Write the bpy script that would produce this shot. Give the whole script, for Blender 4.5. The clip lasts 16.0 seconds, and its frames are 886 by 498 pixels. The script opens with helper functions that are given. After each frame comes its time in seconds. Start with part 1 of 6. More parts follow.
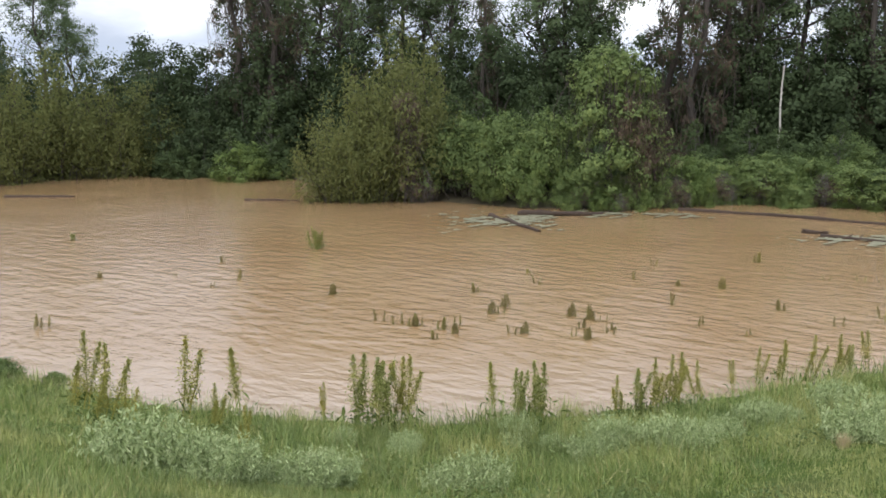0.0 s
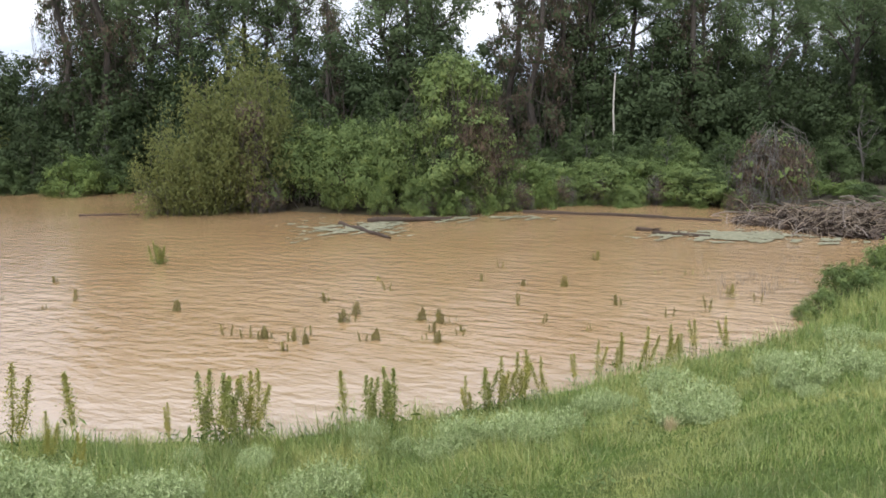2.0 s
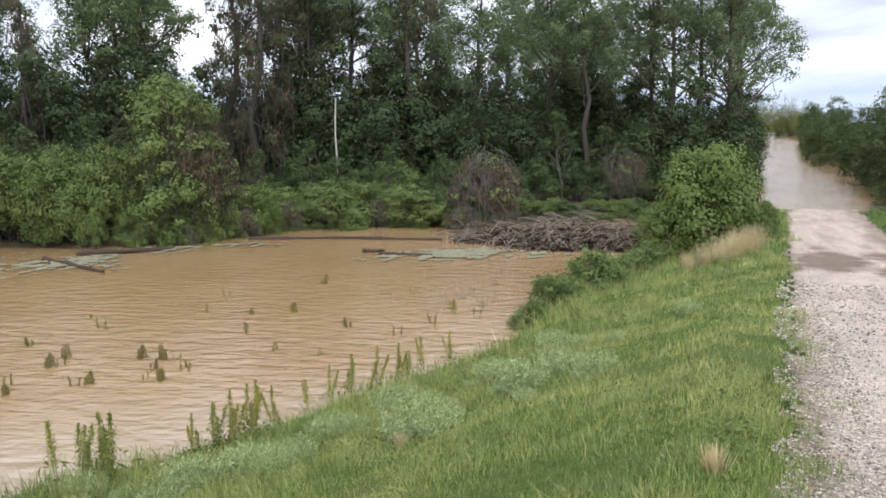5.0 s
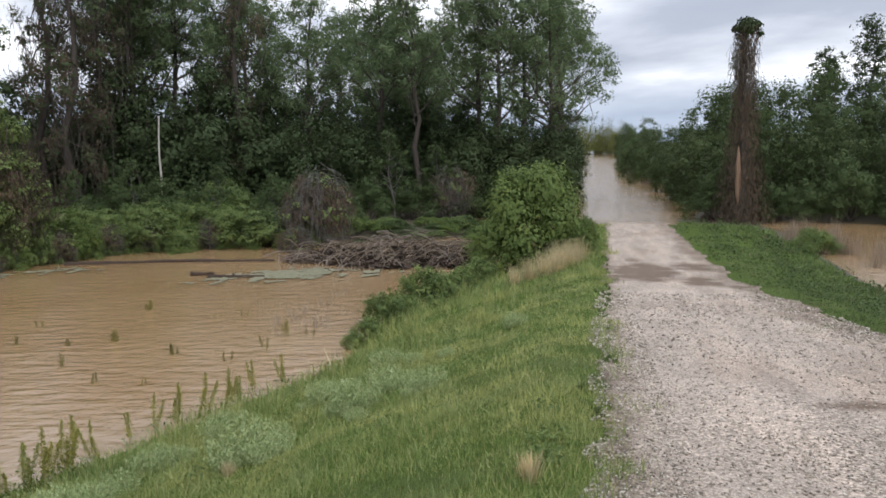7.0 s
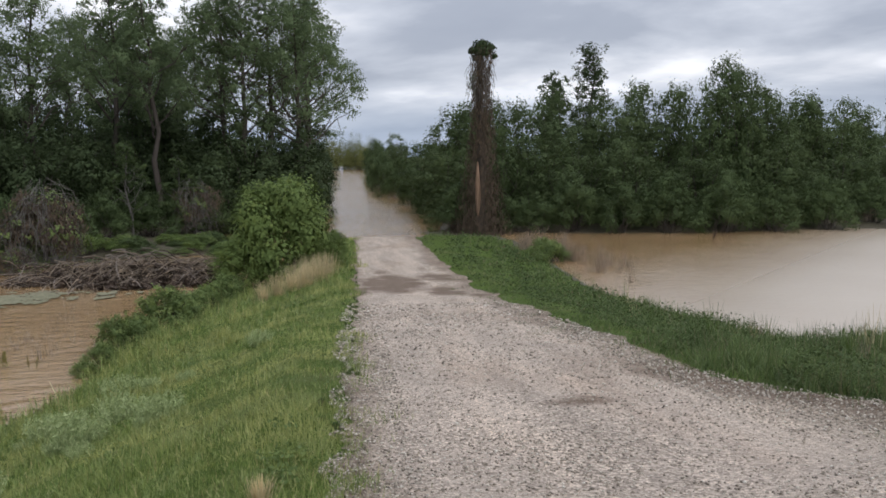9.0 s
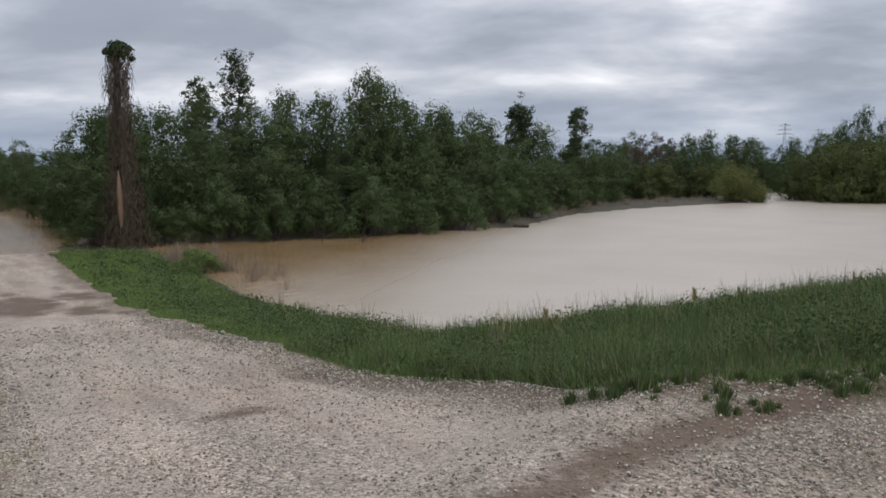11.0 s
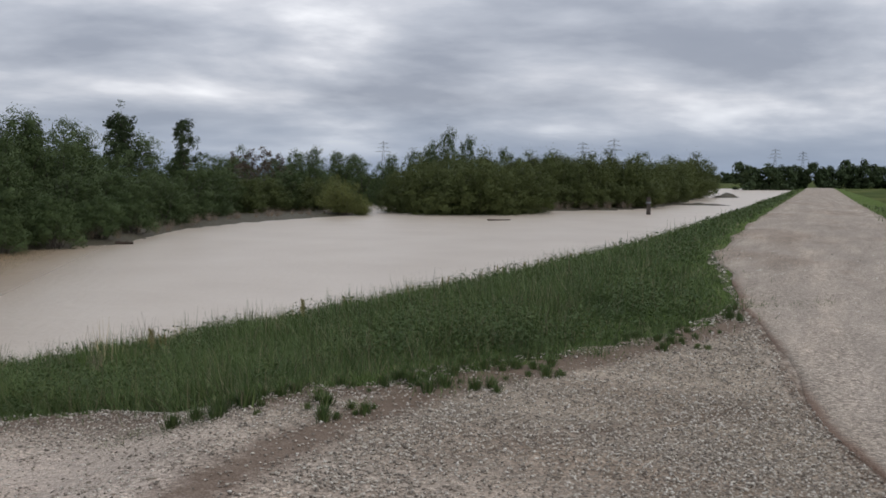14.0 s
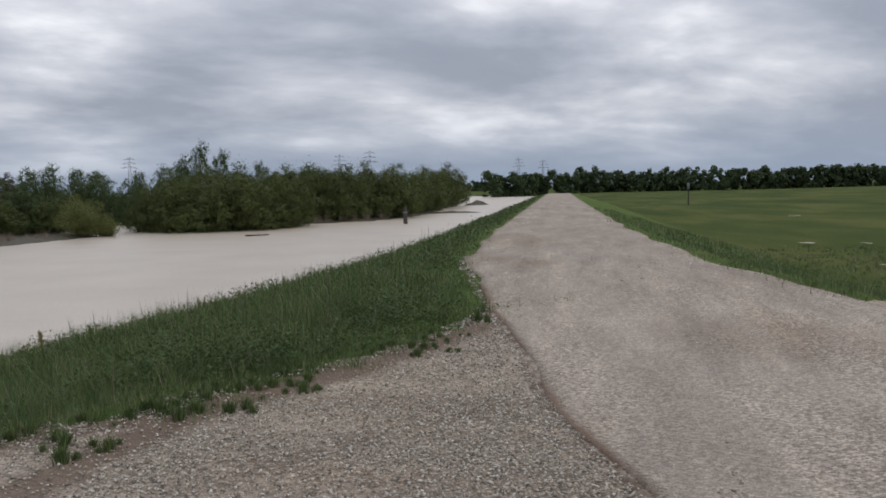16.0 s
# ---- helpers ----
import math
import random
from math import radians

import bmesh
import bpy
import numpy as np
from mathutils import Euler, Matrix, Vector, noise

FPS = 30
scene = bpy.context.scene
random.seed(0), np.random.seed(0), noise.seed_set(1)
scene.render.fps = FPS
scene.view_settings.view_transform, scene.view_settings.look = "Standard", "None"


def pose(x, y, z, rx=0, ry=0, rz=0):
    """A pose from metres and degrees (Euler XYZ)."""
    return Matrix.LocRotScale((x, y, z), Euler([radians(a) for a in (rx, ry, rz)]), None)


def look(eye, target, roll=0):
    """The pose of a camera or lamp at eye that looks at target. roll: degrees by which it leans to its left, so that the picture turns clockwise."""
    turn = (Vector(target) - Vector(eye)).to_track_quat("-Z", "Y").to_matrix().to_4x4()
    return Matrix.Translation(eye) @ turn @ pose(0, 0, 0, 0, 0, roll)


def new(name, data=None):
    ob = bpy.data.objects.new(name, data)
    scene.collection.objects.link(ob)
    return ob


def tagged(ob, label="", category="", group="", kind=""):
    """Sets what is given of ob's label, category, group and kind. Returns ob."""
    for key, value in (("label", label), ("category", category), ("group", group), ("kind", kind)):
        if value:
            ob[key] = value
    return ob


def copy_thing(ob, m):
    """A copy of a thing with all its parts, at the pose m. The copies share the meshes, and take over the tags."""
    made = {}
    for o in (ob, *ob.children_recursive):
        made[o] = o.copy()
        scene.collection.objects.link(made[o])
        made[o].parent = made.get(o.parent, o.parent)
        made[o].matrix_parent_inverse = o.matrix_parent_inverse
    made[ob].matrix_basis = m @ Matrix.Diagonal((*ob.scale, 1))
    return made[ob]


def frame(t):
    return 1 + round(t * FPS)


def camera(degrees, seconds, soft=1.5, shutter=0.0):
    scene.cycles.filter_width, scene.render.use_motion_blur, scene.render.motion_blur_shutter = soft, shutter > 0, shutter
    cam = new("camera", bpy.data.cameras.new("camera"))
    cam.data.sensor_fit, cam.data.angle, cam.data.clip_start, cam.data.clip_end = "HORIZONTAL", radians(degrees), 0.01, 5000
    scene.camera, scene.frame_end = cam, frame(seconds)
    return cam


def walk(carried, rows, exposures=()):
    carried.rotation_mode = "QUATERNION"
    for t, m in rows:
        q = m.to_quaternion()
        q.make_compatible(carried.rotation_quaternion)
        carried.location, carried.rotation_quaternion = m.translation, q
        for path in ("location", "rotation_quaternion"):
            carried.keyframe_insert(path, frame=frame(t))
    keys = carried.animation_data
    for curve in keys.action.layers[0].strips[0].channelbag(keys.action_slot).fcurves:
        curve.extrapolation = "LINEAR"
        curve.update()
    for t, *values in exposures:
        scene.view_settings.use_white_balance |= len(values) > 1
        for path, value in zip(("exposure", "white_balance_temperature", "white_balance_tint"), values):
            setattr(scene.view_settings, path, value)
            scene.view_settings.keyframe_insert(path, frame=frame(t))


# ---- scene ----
cam = camera(54.8, 16.0, soft=1.7)
# seconds, place, yaw, pitch, roll; z = 0 is the flood level
PATH = [
    (0, -0.349, 0.133, 5.001, 1.46, -10.01, 0.19),
    (0.5, -0.321, 0.106, 5.021, -0.95, -10.02, 0.36),
    (1, -0.277, 0.080, 5.028, -3.19, -9.88, 0.51),
    (1.5, -0.231, 0.063, 5.019, -5.82, -9.78, 0.68),
    (2, -0.214, 0.065, 5.013, -8.52, -9.61, 0.71),
    (2.5, -0.201, 0.073, 5.015, -11.40, -9.39, 0.78),
    (3, -0.179, 0.075, 5.015, -14.37, -8.95, 0.79),
    (3.5, -0.166, 0.079, 5.009, -17.19, -8.55, 0.70),
    (6, -0.098, 0.118, 4.995, -32.51, -7.82, 0.63),
    (6.5, -0.088, 0.073, 5.010, -34.93, -7.41, 0.64),
    (7, -0.063, 0.010, 5.022, -37.73, -7.05, 0.52),
    (7.5, -0.020, -0.016, 5.018, -41.28, -6.51, 0.28),
    (8, 0.031, -0.012, 5.010, -44.91, -6.29, 0.18),
    (10.5, 0.206, 0.003, 4.974, -71.44, -5.92, 0.22),
    (11, 0.187, -0.004, 4.980, -77.26, -5.71, 0.29),
    (11.5, 0.168, -0.020, 4.985, -83.26, -5.28, -0.08),
    (12, 0.168, -0.040, 4.988, -89.06, -4.88, -0.60),
    (12.5, 0.181, -0.052, 4.983, -93.50, -4.48, -0.47),
    (13, 0.189, -0.058, 4.984, -96.73, -4.36, -0.18),
    (13.5, 0.186, -0.081, 4.982, -99.96, -4.52, -0.15),
    (14, 0.204, -0.093, 4.983, -102.87, -4.78, -0.28),
    (14.5, 0.206, -0.104, 4.981, -104.67, -4.78, -0.10),
    (15, 0.184, -0.110, 4.986, -106.83, -4.65, -0.02),
    (15.5, 0.162, -0.129, 4.994, -111.62, -4.29, 0.65),
    (16, 0.133, -0.159, 5.004, -118.92, -4.09, 1.30),
]
walk(cam, [(t, pose(x, y, z, 90 + pitch, roll, yaw)) for t, x, y, z, yaw, pitch, roll in PATH],
     exposures=[(0.0, 0.45), (3.5, 0.86), (6.0, 0.31), (8.0, -0.04), (10.5, -0.4), (13.0, -0.5), (14.2, -0.55), (15.0, -0.68), (16.0, -0.55)])

# ---------------------------------------------------------------- sky and light
SUN_EL, SUN_AZ = radians(48), radians(200)
world = bpy.data.worlds.new("overcast_sky")
scene.world = world
world.use_nodes = True
wn, wl = world.node_tree.nodes, world.node_tree.links
wn.clear()


def wnode(kind, **values):
    n = wn.new(kind)
    for k, v in values.items():
        n.inputs[k].default_value = v
    return n


def wmath(op, a, b=None):
    n = wn.new("ShaderNodeMath")
    n.operation = op
    for i, v in enumerate((a, b)):
        if v is None:
            continue
        if isinstance(v, (int, float)):
            n.inputs[i].default_value = v
        else:
            wl.new(v, n.inputs[i])
    return n.outputs[0]


coord = wn.new("ShaderNodeTexCoord")
sep = wn.new("ShaderNodeSeparateXYZ")
wl.new(coord.outputs["Generated"], sep.inputs[0])
up = wmath("MAXIMUM", sep.outputs[2], 0.0)
flat = wmath("ADD", up, 0.2)
comb = wn.new("ShaderNodeCombineXYZ")
wl.new(wmath("DIVIDE", sep.outputs[0], flat), comb.inputs[0])
wl.new(wmath("DIVIDE", sep.outputs[1], flat), comb.inputs[1])
mapping = wn.new("ShaderNodeMapping")
mapping.inputs["Rotation"].default_value = (0, 0, radians(35))
mapping.inputs["Scale"].default_value = (0.62, 0.5, 1)
mapping.inputs["Location"].default_value = (3.3, 1.7, 0)
wl.new(comb.outputs[0], mapping.inputs[0])
big = wnode("ShaderNodeTexNoise", Scale=2.1, Detail=8.0, Roughness=0.52, Distortion=0.12)
wl.new(mapping.outputs[0], big.inputs["Vector"])
ramp = wn.new("ShaderNodeValToRGB")
for pos, col in ((0.0, (0.24, 0.27, 0.34, 1)), (0.38, (0.32, 0.35, 0.42, 1)), (0.5, (0.46, 0.49, 0.56, 1)), (0.58, (0.60, 0.62, 0.68, 1)), (0.7, (0.95, 0.96, 1.0, 1))):
    e = ramp.color_ramp.elements.new(pos) if pos else ramp.color_ramp.elements[0]
    e.position, e.color = pos, col
ramp.color_ramp.elements.remove(ramp.color_ramp.elements[-1])
wl.new(big.outputs[0], ramp.inputs[0])
low = wn.new("ShaderNodeMapRange")
low.inputs["From Min"].default_value, low.inputs["From Max"].default_value = 0.0, 0.09
low.clamp = True
wl.new(up, low.inputs["Value"])
haze = wn.new("ShaderNodeMixRGB")
haze.inputs[1].default_value = (0.275, 0.34, 0.455, 1)
wl.new(low.outputs[0], haze.inputs[0])
wl.new(ramp.outputs[0], haze.inputs[2])
sky = wn.new("ShaderNodeTexSky")
sky.sky_type, sky.sun_disc, sky.sun_elevation, sky.sun_rotation = "NISHITA", False, SUN_EL, SUN_AZ
sky_bg = wnode("ShaderNodeBackground", Strength=0.05)
wl.new(sky.outputs[0], sky_bg.inputs[0])
cloud_bg = wn.new("ShaderNodeBackground")
wl.new(haze.outputs[0], cloud_bg.inputs[0])
# an overcast sky is brighter overhead than at the horizon
wl.new(wmath("ADD", wmath("MULTIPLY", wmath("POWER", up, 1.3), 1.0), 1.6), cloud_bg.inputs[1])
both = wnode("ShaderNodeMixShader", Fac=0.9)
wl.new(sky_bg.outputs[0], both.inputs[1])
wl.new(cloud_bg.outputs[0], both.inputs[2])
wl.new(both.outputs[0], wn.new("ShaderNodeOutputWorld").inputs[0])

sun_data = bpy.data.lights.new("sun", "SUN")
sun_data.energy, sun_data.angle, sun_data.color = 0.9, radians(30), (1.0, 0.97, 0.92)
sun = new("sun", sun_data)
sun.matrix_world = look((math.sin(SUN_AZ) * 60, math.cos(SUN_AZ) * 60, 70), (0, 0, 0))


# ---------------------------------------------------------------- materials
class Mat:
    """A small builder of node materials."""

    def __init__(self, name, rough=0.8):
        self.mat = bpy.data.materials.new(name)
        self.mat.use_nodes = True
        self.nodes, self.links = self.mat.node_tree.nodes, self.mat.node_tree.links
        self.bsdf = self.nodes["Principled BSDF"]
        self.bsdf.inputs["Roughness"].default_value = rough
        self.place = self.nodes.new("ShaderNodeNewGeometry").outputs["Position"]

    def put(self, socket, v):
        if isinstance(v, (int, float)):
            socket.default_value = v
        elif isinstance(v, tuple):
            socket.default_value = (*v, 1)[:4]
        else:
            self.links.new(v, socket)

    def noise(self, scale, detail=4.0, rough=0.55, stretch=None, kind="noise"):
        n = self.nodes.new("ShaderNodeTexNoise" if kind == "noise" else "ShaderNodeTexVoronoi")
        n.inputs["Scale"].default_value = scale
        if kind == "noise":
            n.inputs["Detail"].default_value, n.inputs["Roughness"].default_value = detail, rough
        v = self.place
        if stretch:
            m = self.nodes.new("ShaderNodeMapping")
            m.vector_type = "TEXTURE"
            m.inputs["Scale"].default_value = [1 / v for v in stretch[:3]]
            if len(stretch) > 3:
                m.inputs["Rotation"].default_value = (0, 0, radians(stretch[3]))
            self.links.new(v, m.inputs[0])
            v = m.outputs[0]
        self.links.new(v, n.inputs["Vector"])
        return n

    def ramp(self, fac, *stops):
        r = self.nodes.new("ShaderNodeValToRGB")
        els = r.color_ramp.elements
        els[0].position, els[0].color = stops[0][0], (*stops[0][1], 1)
        els[1].position, els[1].color = stops[-1][0], (*stops[-1][1], 1)
        for p, c in stops[1:-1]:
            e = els.new(p)
            e.color = (*c, 1)
        self.links.new(fac, r.inputs[0])
        return r.outputs[0]

    def mix(self, fac, a, b, blend="MIX"):
        m = self.nodes.new("ShaderNodeMixRGB")
        m.blend_type = blend
        for i, v in enumerate((fac, a, b)):
            self.put(m.inputs[i], v)
        return m.outputs[0]

    def step(self, v, lo, hi, a=0.0, b=1.0):
        m = self.nodes.new("ShaderNodeMapRange")
        m.inputs[1].default_value, m.inputs[2].default_value, m.inputs[3].default_value, m.inputs[4].default_value = lo, hi, a, b
        self.links.new(v, m.inputs[0])
        return m.outputs[0]

    def island(self):
        return self.nodes.new("ShaderNodeNewGeometry").outputs["Random Per Island"]

    def own(self):
        return self.nodes.new("ShaderNodeObjectInfo").outputs["Random"]

    def bump(self, height, strength, dist):
        b = self.nodes.new("ShaderNodeBump")
        b.inputs["Strength"].default_value, b.inputs["Distance"].default_value = strength, dist
        self.links.new(height, b.inputs["Height"])
        before = self.bsdf.inputs["Normal"]
        if before.is_linked:
            self.links.new(before.links[0].from_socket, b.inputs["Normal"])
        self.links.new(b.outputs[0], before)

    def done(self, colour=None, **values):
        if colour is not None:
            self.put(self.bsdf.inputs["Base Color"], colour)
        for k, v in values.items():
            self.put(self.bsdf.inputs[k.replace("_", " ")], v)
        return self.mat


def leaf_material(name, dark, mid, light, thin=0.17, glint=0.8):
    m = Mat(name, 0.65)
    c = m.ramp(m.island(), (0.0, tuple(0.55 * a + 0.45 * b for a, b in zip(dark, mid))), (0.6, mid), (1.0, tuple(0.6 * a + 0.4 * b for a, b in zip(light, mid))))
    # the dark side of leaf clumps, painted into the colour by noise
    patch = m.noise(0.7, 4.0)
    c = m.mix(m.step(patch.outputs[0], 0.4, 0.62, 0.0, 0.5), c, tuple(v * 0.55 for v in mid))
    # highlights on the clumps, likewise mixed into the leaf colour
    painted_glints = m.noise(2.6, 3.0)
    c = m.mix(m.step(painted_glints.outputs[0], 0.52, 0.66, 0.0, glint), c, (light[0] * 1.3, light[1] * 1.18, light[2]))
    c = m.mix(0.42, c, m.ramp(m.own(), (0.0, tuple(0.6 * a + 0.4 * b for a, b in zip(dark, mid))), (1.0, tuple(0.5 * a + 0.5 * b for a, b in zip(light, mid)))))
    m.done(c, Specular_IOR_Level=0.15)
    back = m.nodes.new("ShaderNodeBsdfTranslucent")
    m.put(back.inputs[0], c)
    blend = m.nodes.new("ShaderNodeMixShader")
    blend.inputs[0].default_value = thin
    m.links.new(m.bsdf.outputs[0], blend.inputs[1])
    m.links.new(back.outputs[0], blend.inputs[2])
    m.links.new(blend.outputs[0], m.nodes["Material Output"].inputs[0])
    return m.mat


def bark_material(name, dark, light):
    m = Mat(name, 0.9)
    n = m.noise(6.0, 6.0, 0.65, (1, 1, 0.18))
    m.bump(n.outputs[0], 0.8, 0.03)
    return m.done(m.mix(m.noise(0.7).outputs[0], m.ramp(n.outputs[0], (0.3, dark), (0.7, light)), light))


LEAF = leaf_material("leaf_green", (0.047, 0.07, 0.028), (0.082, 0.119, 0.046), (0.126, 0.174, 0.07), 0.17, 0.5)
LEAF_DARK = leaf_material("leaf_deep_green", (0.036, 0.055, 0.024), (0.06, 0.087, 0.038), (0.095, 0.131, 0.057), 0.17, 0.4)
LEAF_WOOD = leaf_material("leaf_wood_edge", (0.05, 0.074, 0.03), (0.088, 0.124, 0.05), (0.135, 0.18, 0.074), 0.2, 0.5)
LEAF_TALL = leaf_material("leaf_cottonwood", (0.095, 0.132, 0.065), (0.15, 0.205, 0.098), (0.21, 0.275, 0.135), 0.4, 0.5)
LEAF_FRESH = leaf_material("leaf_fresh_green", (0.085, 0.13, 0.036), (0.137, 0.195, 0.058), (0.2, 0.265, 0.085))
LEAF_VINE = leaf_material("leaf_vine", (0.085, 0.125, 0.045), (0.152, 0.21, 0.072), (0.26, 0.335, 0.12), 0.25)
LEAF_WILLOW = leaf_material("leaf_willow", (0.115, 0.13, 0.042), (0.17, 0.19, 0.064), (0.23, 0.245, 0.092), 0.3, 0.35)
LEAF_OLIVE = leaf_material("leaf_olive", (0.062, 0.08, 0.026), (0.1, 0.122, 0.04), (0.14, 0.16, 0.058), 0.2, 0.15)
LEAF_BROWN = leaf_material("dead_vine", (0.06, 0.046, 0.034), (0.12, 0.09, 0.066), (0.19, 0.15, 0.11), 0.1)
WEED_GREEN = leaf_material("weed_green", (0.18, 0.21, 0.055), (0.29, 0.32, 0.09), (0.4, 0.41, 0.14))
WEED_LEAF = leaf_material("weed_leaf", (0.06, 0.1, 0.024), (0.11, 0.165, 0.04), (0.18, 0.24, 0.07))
WEED_SEED = leaf_material("weed_seed_head", (0.23, 0.24, 0.06), (0.34, 0.335, 0.09), (0.45, 0.41, 0.12))
WEED_RED = leaf_material("weed_in_flood", (0.2, 0.15, 0.07), (0.3, 0.25, 0.1), (0.36, 0.36, 0.13))
DRY = leaf_material("dry_grass", (0.4, 0.32, 0.18), (0.6, 0.5, 0.3), (0.75, 0.65, 0.42))
REED = leaf_material("dead_reed", (0.2, 0.155, 0.115), (0.3, 0.24, 0.185), (0.42, 0.35, 0.27))
BARK = bark_material("bark_dark", (0.028, 0.022, 0.018), (0.085, 0.07, 0.058))
BARK_GREY = bark_material("bark_grey", (0.06, 0.055, 0.05), (0.17, 0.155, 0.14))
DEADWOOD = bark_material("bare_dead_wood", (0.32, 0.28, 0.24), (0.58, 0.54, 0.48))
DRIFT = bark_material("driftwood", (0.1, 0.083, 0.07), (0.29, 0.24, 0.205))
WETLOG = bark_material("wet_log", (0.02, 0.014, 0.01), (0.075, 0.05, 0.035))

m = Mat("flood_water", 0.1)
wave = m.noise(1.6, 4.0, 0.58, (0.85, 1.7, 1.0, -34))
chop = m.noise(4.2, 4.0, 0.6, (0.9, 1.4, 1.0, 12))
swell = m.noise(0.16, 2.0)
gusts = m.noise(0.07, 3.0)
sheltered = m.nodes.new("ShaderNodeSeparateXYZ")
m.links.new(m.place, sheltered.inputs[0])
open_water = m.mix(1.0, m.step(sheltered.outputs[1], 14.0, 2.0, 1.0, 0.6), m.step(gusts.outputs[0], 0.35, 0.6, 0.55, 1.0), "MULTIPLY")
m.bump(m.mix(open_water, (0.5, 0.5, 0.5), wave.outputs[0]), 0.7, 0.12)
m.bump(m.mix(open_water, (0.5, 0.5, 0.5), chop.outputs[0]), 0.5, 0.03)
water_tone = m.mix(m.step(swell.outputs[0], 0.3, 0.7), (0.34, 0.21, 0.098), (0.395, 0.26, 0.135))
# river: the open side's bright sky reflection, painted in as a paler colour
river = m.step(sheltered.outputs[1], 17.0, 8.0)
water_tone = m.mix(river, water_tone, m.mix(m.step(swell.outputs[0], 0.3, 0.7), (0.495, 0.405, 0.312), (0.56, 0.472, 0.375)))
WATER = m.done(water_tone, Roughness=m.step(sheltered.outputs[1], 18.0, 5.0, 0.1, 0.38), IOR=1.75, Specular_IOR_Level=0.9)

m = Mat("turf", 0.95)
n = m.noise(14.0, 6.0, 0.7)
patch = m.noise(0.6, 4.0)
c = m.ramp(n.outputs[0], (0.3, (0.045, 0.07, 0.016)), (0.55, (0.1, 0.15, 0.032)), (0.75, (0.17, 0.22, 0.06)))
c = m.mix(m.step(patch.outputs[0], 0.52, 0.72), c, (0.13, 0.15, 0.05))
m.bump(n.outputs[0], 1.0, 0.06)
TURF = m.done(c, Specular_IOR_Level=0.1)

m = Mat("wet_mud", 0.7)
n = m.noise(3.0, 6.0, 0.65)
m.bump(n.outputs[0], 0.8, 0.1)
MUD = m.done(m.ramp(n.outputs[0], (0.3, (0.045, 0.038, 0.022)), (0.55, (0.085, 0.07, 0.042)), (0.75, (0.06, 0.085, 0.03))))

m = Mat("field_grass", 0.95)
n = m.noise(0.05, 6.0, 0.6, (0.5, 1.6, 1, -36))
fine = m.noise(3.0, 5.0, 0.7)
c = m.ramp(n.outputs[0], (0.34, (0.036, 0.058, 0.016)), (0.5, (0.078, 0.1, 0.026)), (0.64, (0.16, 0.155, 0.055)))
c = m.mix(0.45, c, m.ramp(fine.outputs[0], (0.3, (0.025, 0.042, 0.01)), (0.7, (0.1, 0.125, 0.035))))
m.bump(fine.outputs[0], 1.0, 0.15)
FIELD = m.done(c, Specular_IOR_Level=0.05)


def gravel_material(name, tone, loose_tone, dirt, axis):
    """Crushed stone; the mesh says where it is loose and where soil shows."""
    m = Mat(name, 0.92)

    def told(what):
        n = m.nodes.new("ShaderNodeAttribute")
        n.attribute_name = what
        return n.outputs["Fac"]

    stones = m.noise(48.0, kind="voronoi")
    small = m.noise(95.0, kind="voronoi")
    grain = m.noise(300.0, 3.0, 0.7)
    base = m.mix(told("loose"), tone, loose_tone)
    fines = m.noise(1.1, 7.0, 0.68, (0.3, 1.6, 1, axis))
    base = m.mix(m.step(fines.outputs[0], 0.38, 0.66), m.mix(1.0, base, (0.8, 0.79, 0.77), "MULTIPLY"), m.mix(1.0, base, (1.12, 1.1, 1.07), "MULTIPLY"))
    worn = m.noise(0.42, 5.0, 0.62, (0.45, 1.3, 1, axis))
    base = m.mix(m.step(worn.outputs[0], 0.5, 0.68, 0.0, 0.55), base, m.mix(1.0, base, (0.74, 0.655, 0.58), "MULTIPLY"))
    pale = m.noise(0.8, 4.0, 0.6, (0.3, 2.0, 1, axis))
    base = m.mix(m.step(pale.outputs[0], 0.54, 0.7, 0.0, 0.6), base, m.mix(1.0, base, (1.3, 1.27, 1.24), "MULTIPLY"))
    chips = m.ramp(stones.outputs["Color"], (0.1, (0.5, 0.485, 0.47)), (0.5, (0.95, 0.94, 0.92)), (0.9, (1.65, 1.64, 1.61)))
    packed = m.noise(0.7, 5.0, 0.6, (0.4, 1.5, 1, axis))
    c = m.mix(m.step(packed.outputs[0], 0.42, 0.62, 0.5, 1.0), base, m.mix(1.0, base, chips, "MULTIPLY"))
    gaps = m.ramp(small.outputs["Distance"], (0.2, (1.15, 1.15, 1.15)), (0.7, (0.5, 0.475, 0.44)))
    c = m.mix(0.6, c, m.mix(1.0, c, gaps, "MULTIPLY"))
    soil = m.noise(2.3, 7.0, 0.7, (0.6, 1.2, 1, axis))
    sum_ = m.nodes.new("ShaderNodeMath")
    sum_.operation = "ADD"
    m.links.new(told("soil"), sum_.inputs[0])
    crumbs = m.noise(11.0, 5.0, 0.7)
    m.links.new(m.mix(0.55, soil.outputs[0], crumbs.outputs[0]), sum_.inputs[1])
    c = m.mix(m.step(sum_.outputs[0], 0.8, 1.2, 0.0, 0.8), c, m.mix(grain.outputs[0], dirt, tuple(v * 1.6 for v in dirt)))
    m.bump(stones.outputs["Distance"], 0.6, 0.015)
    m.bump(small.outputs["Distance"], 0.5, 0.007)
    return m.done(c, Specular_IOR_Level=0.2)


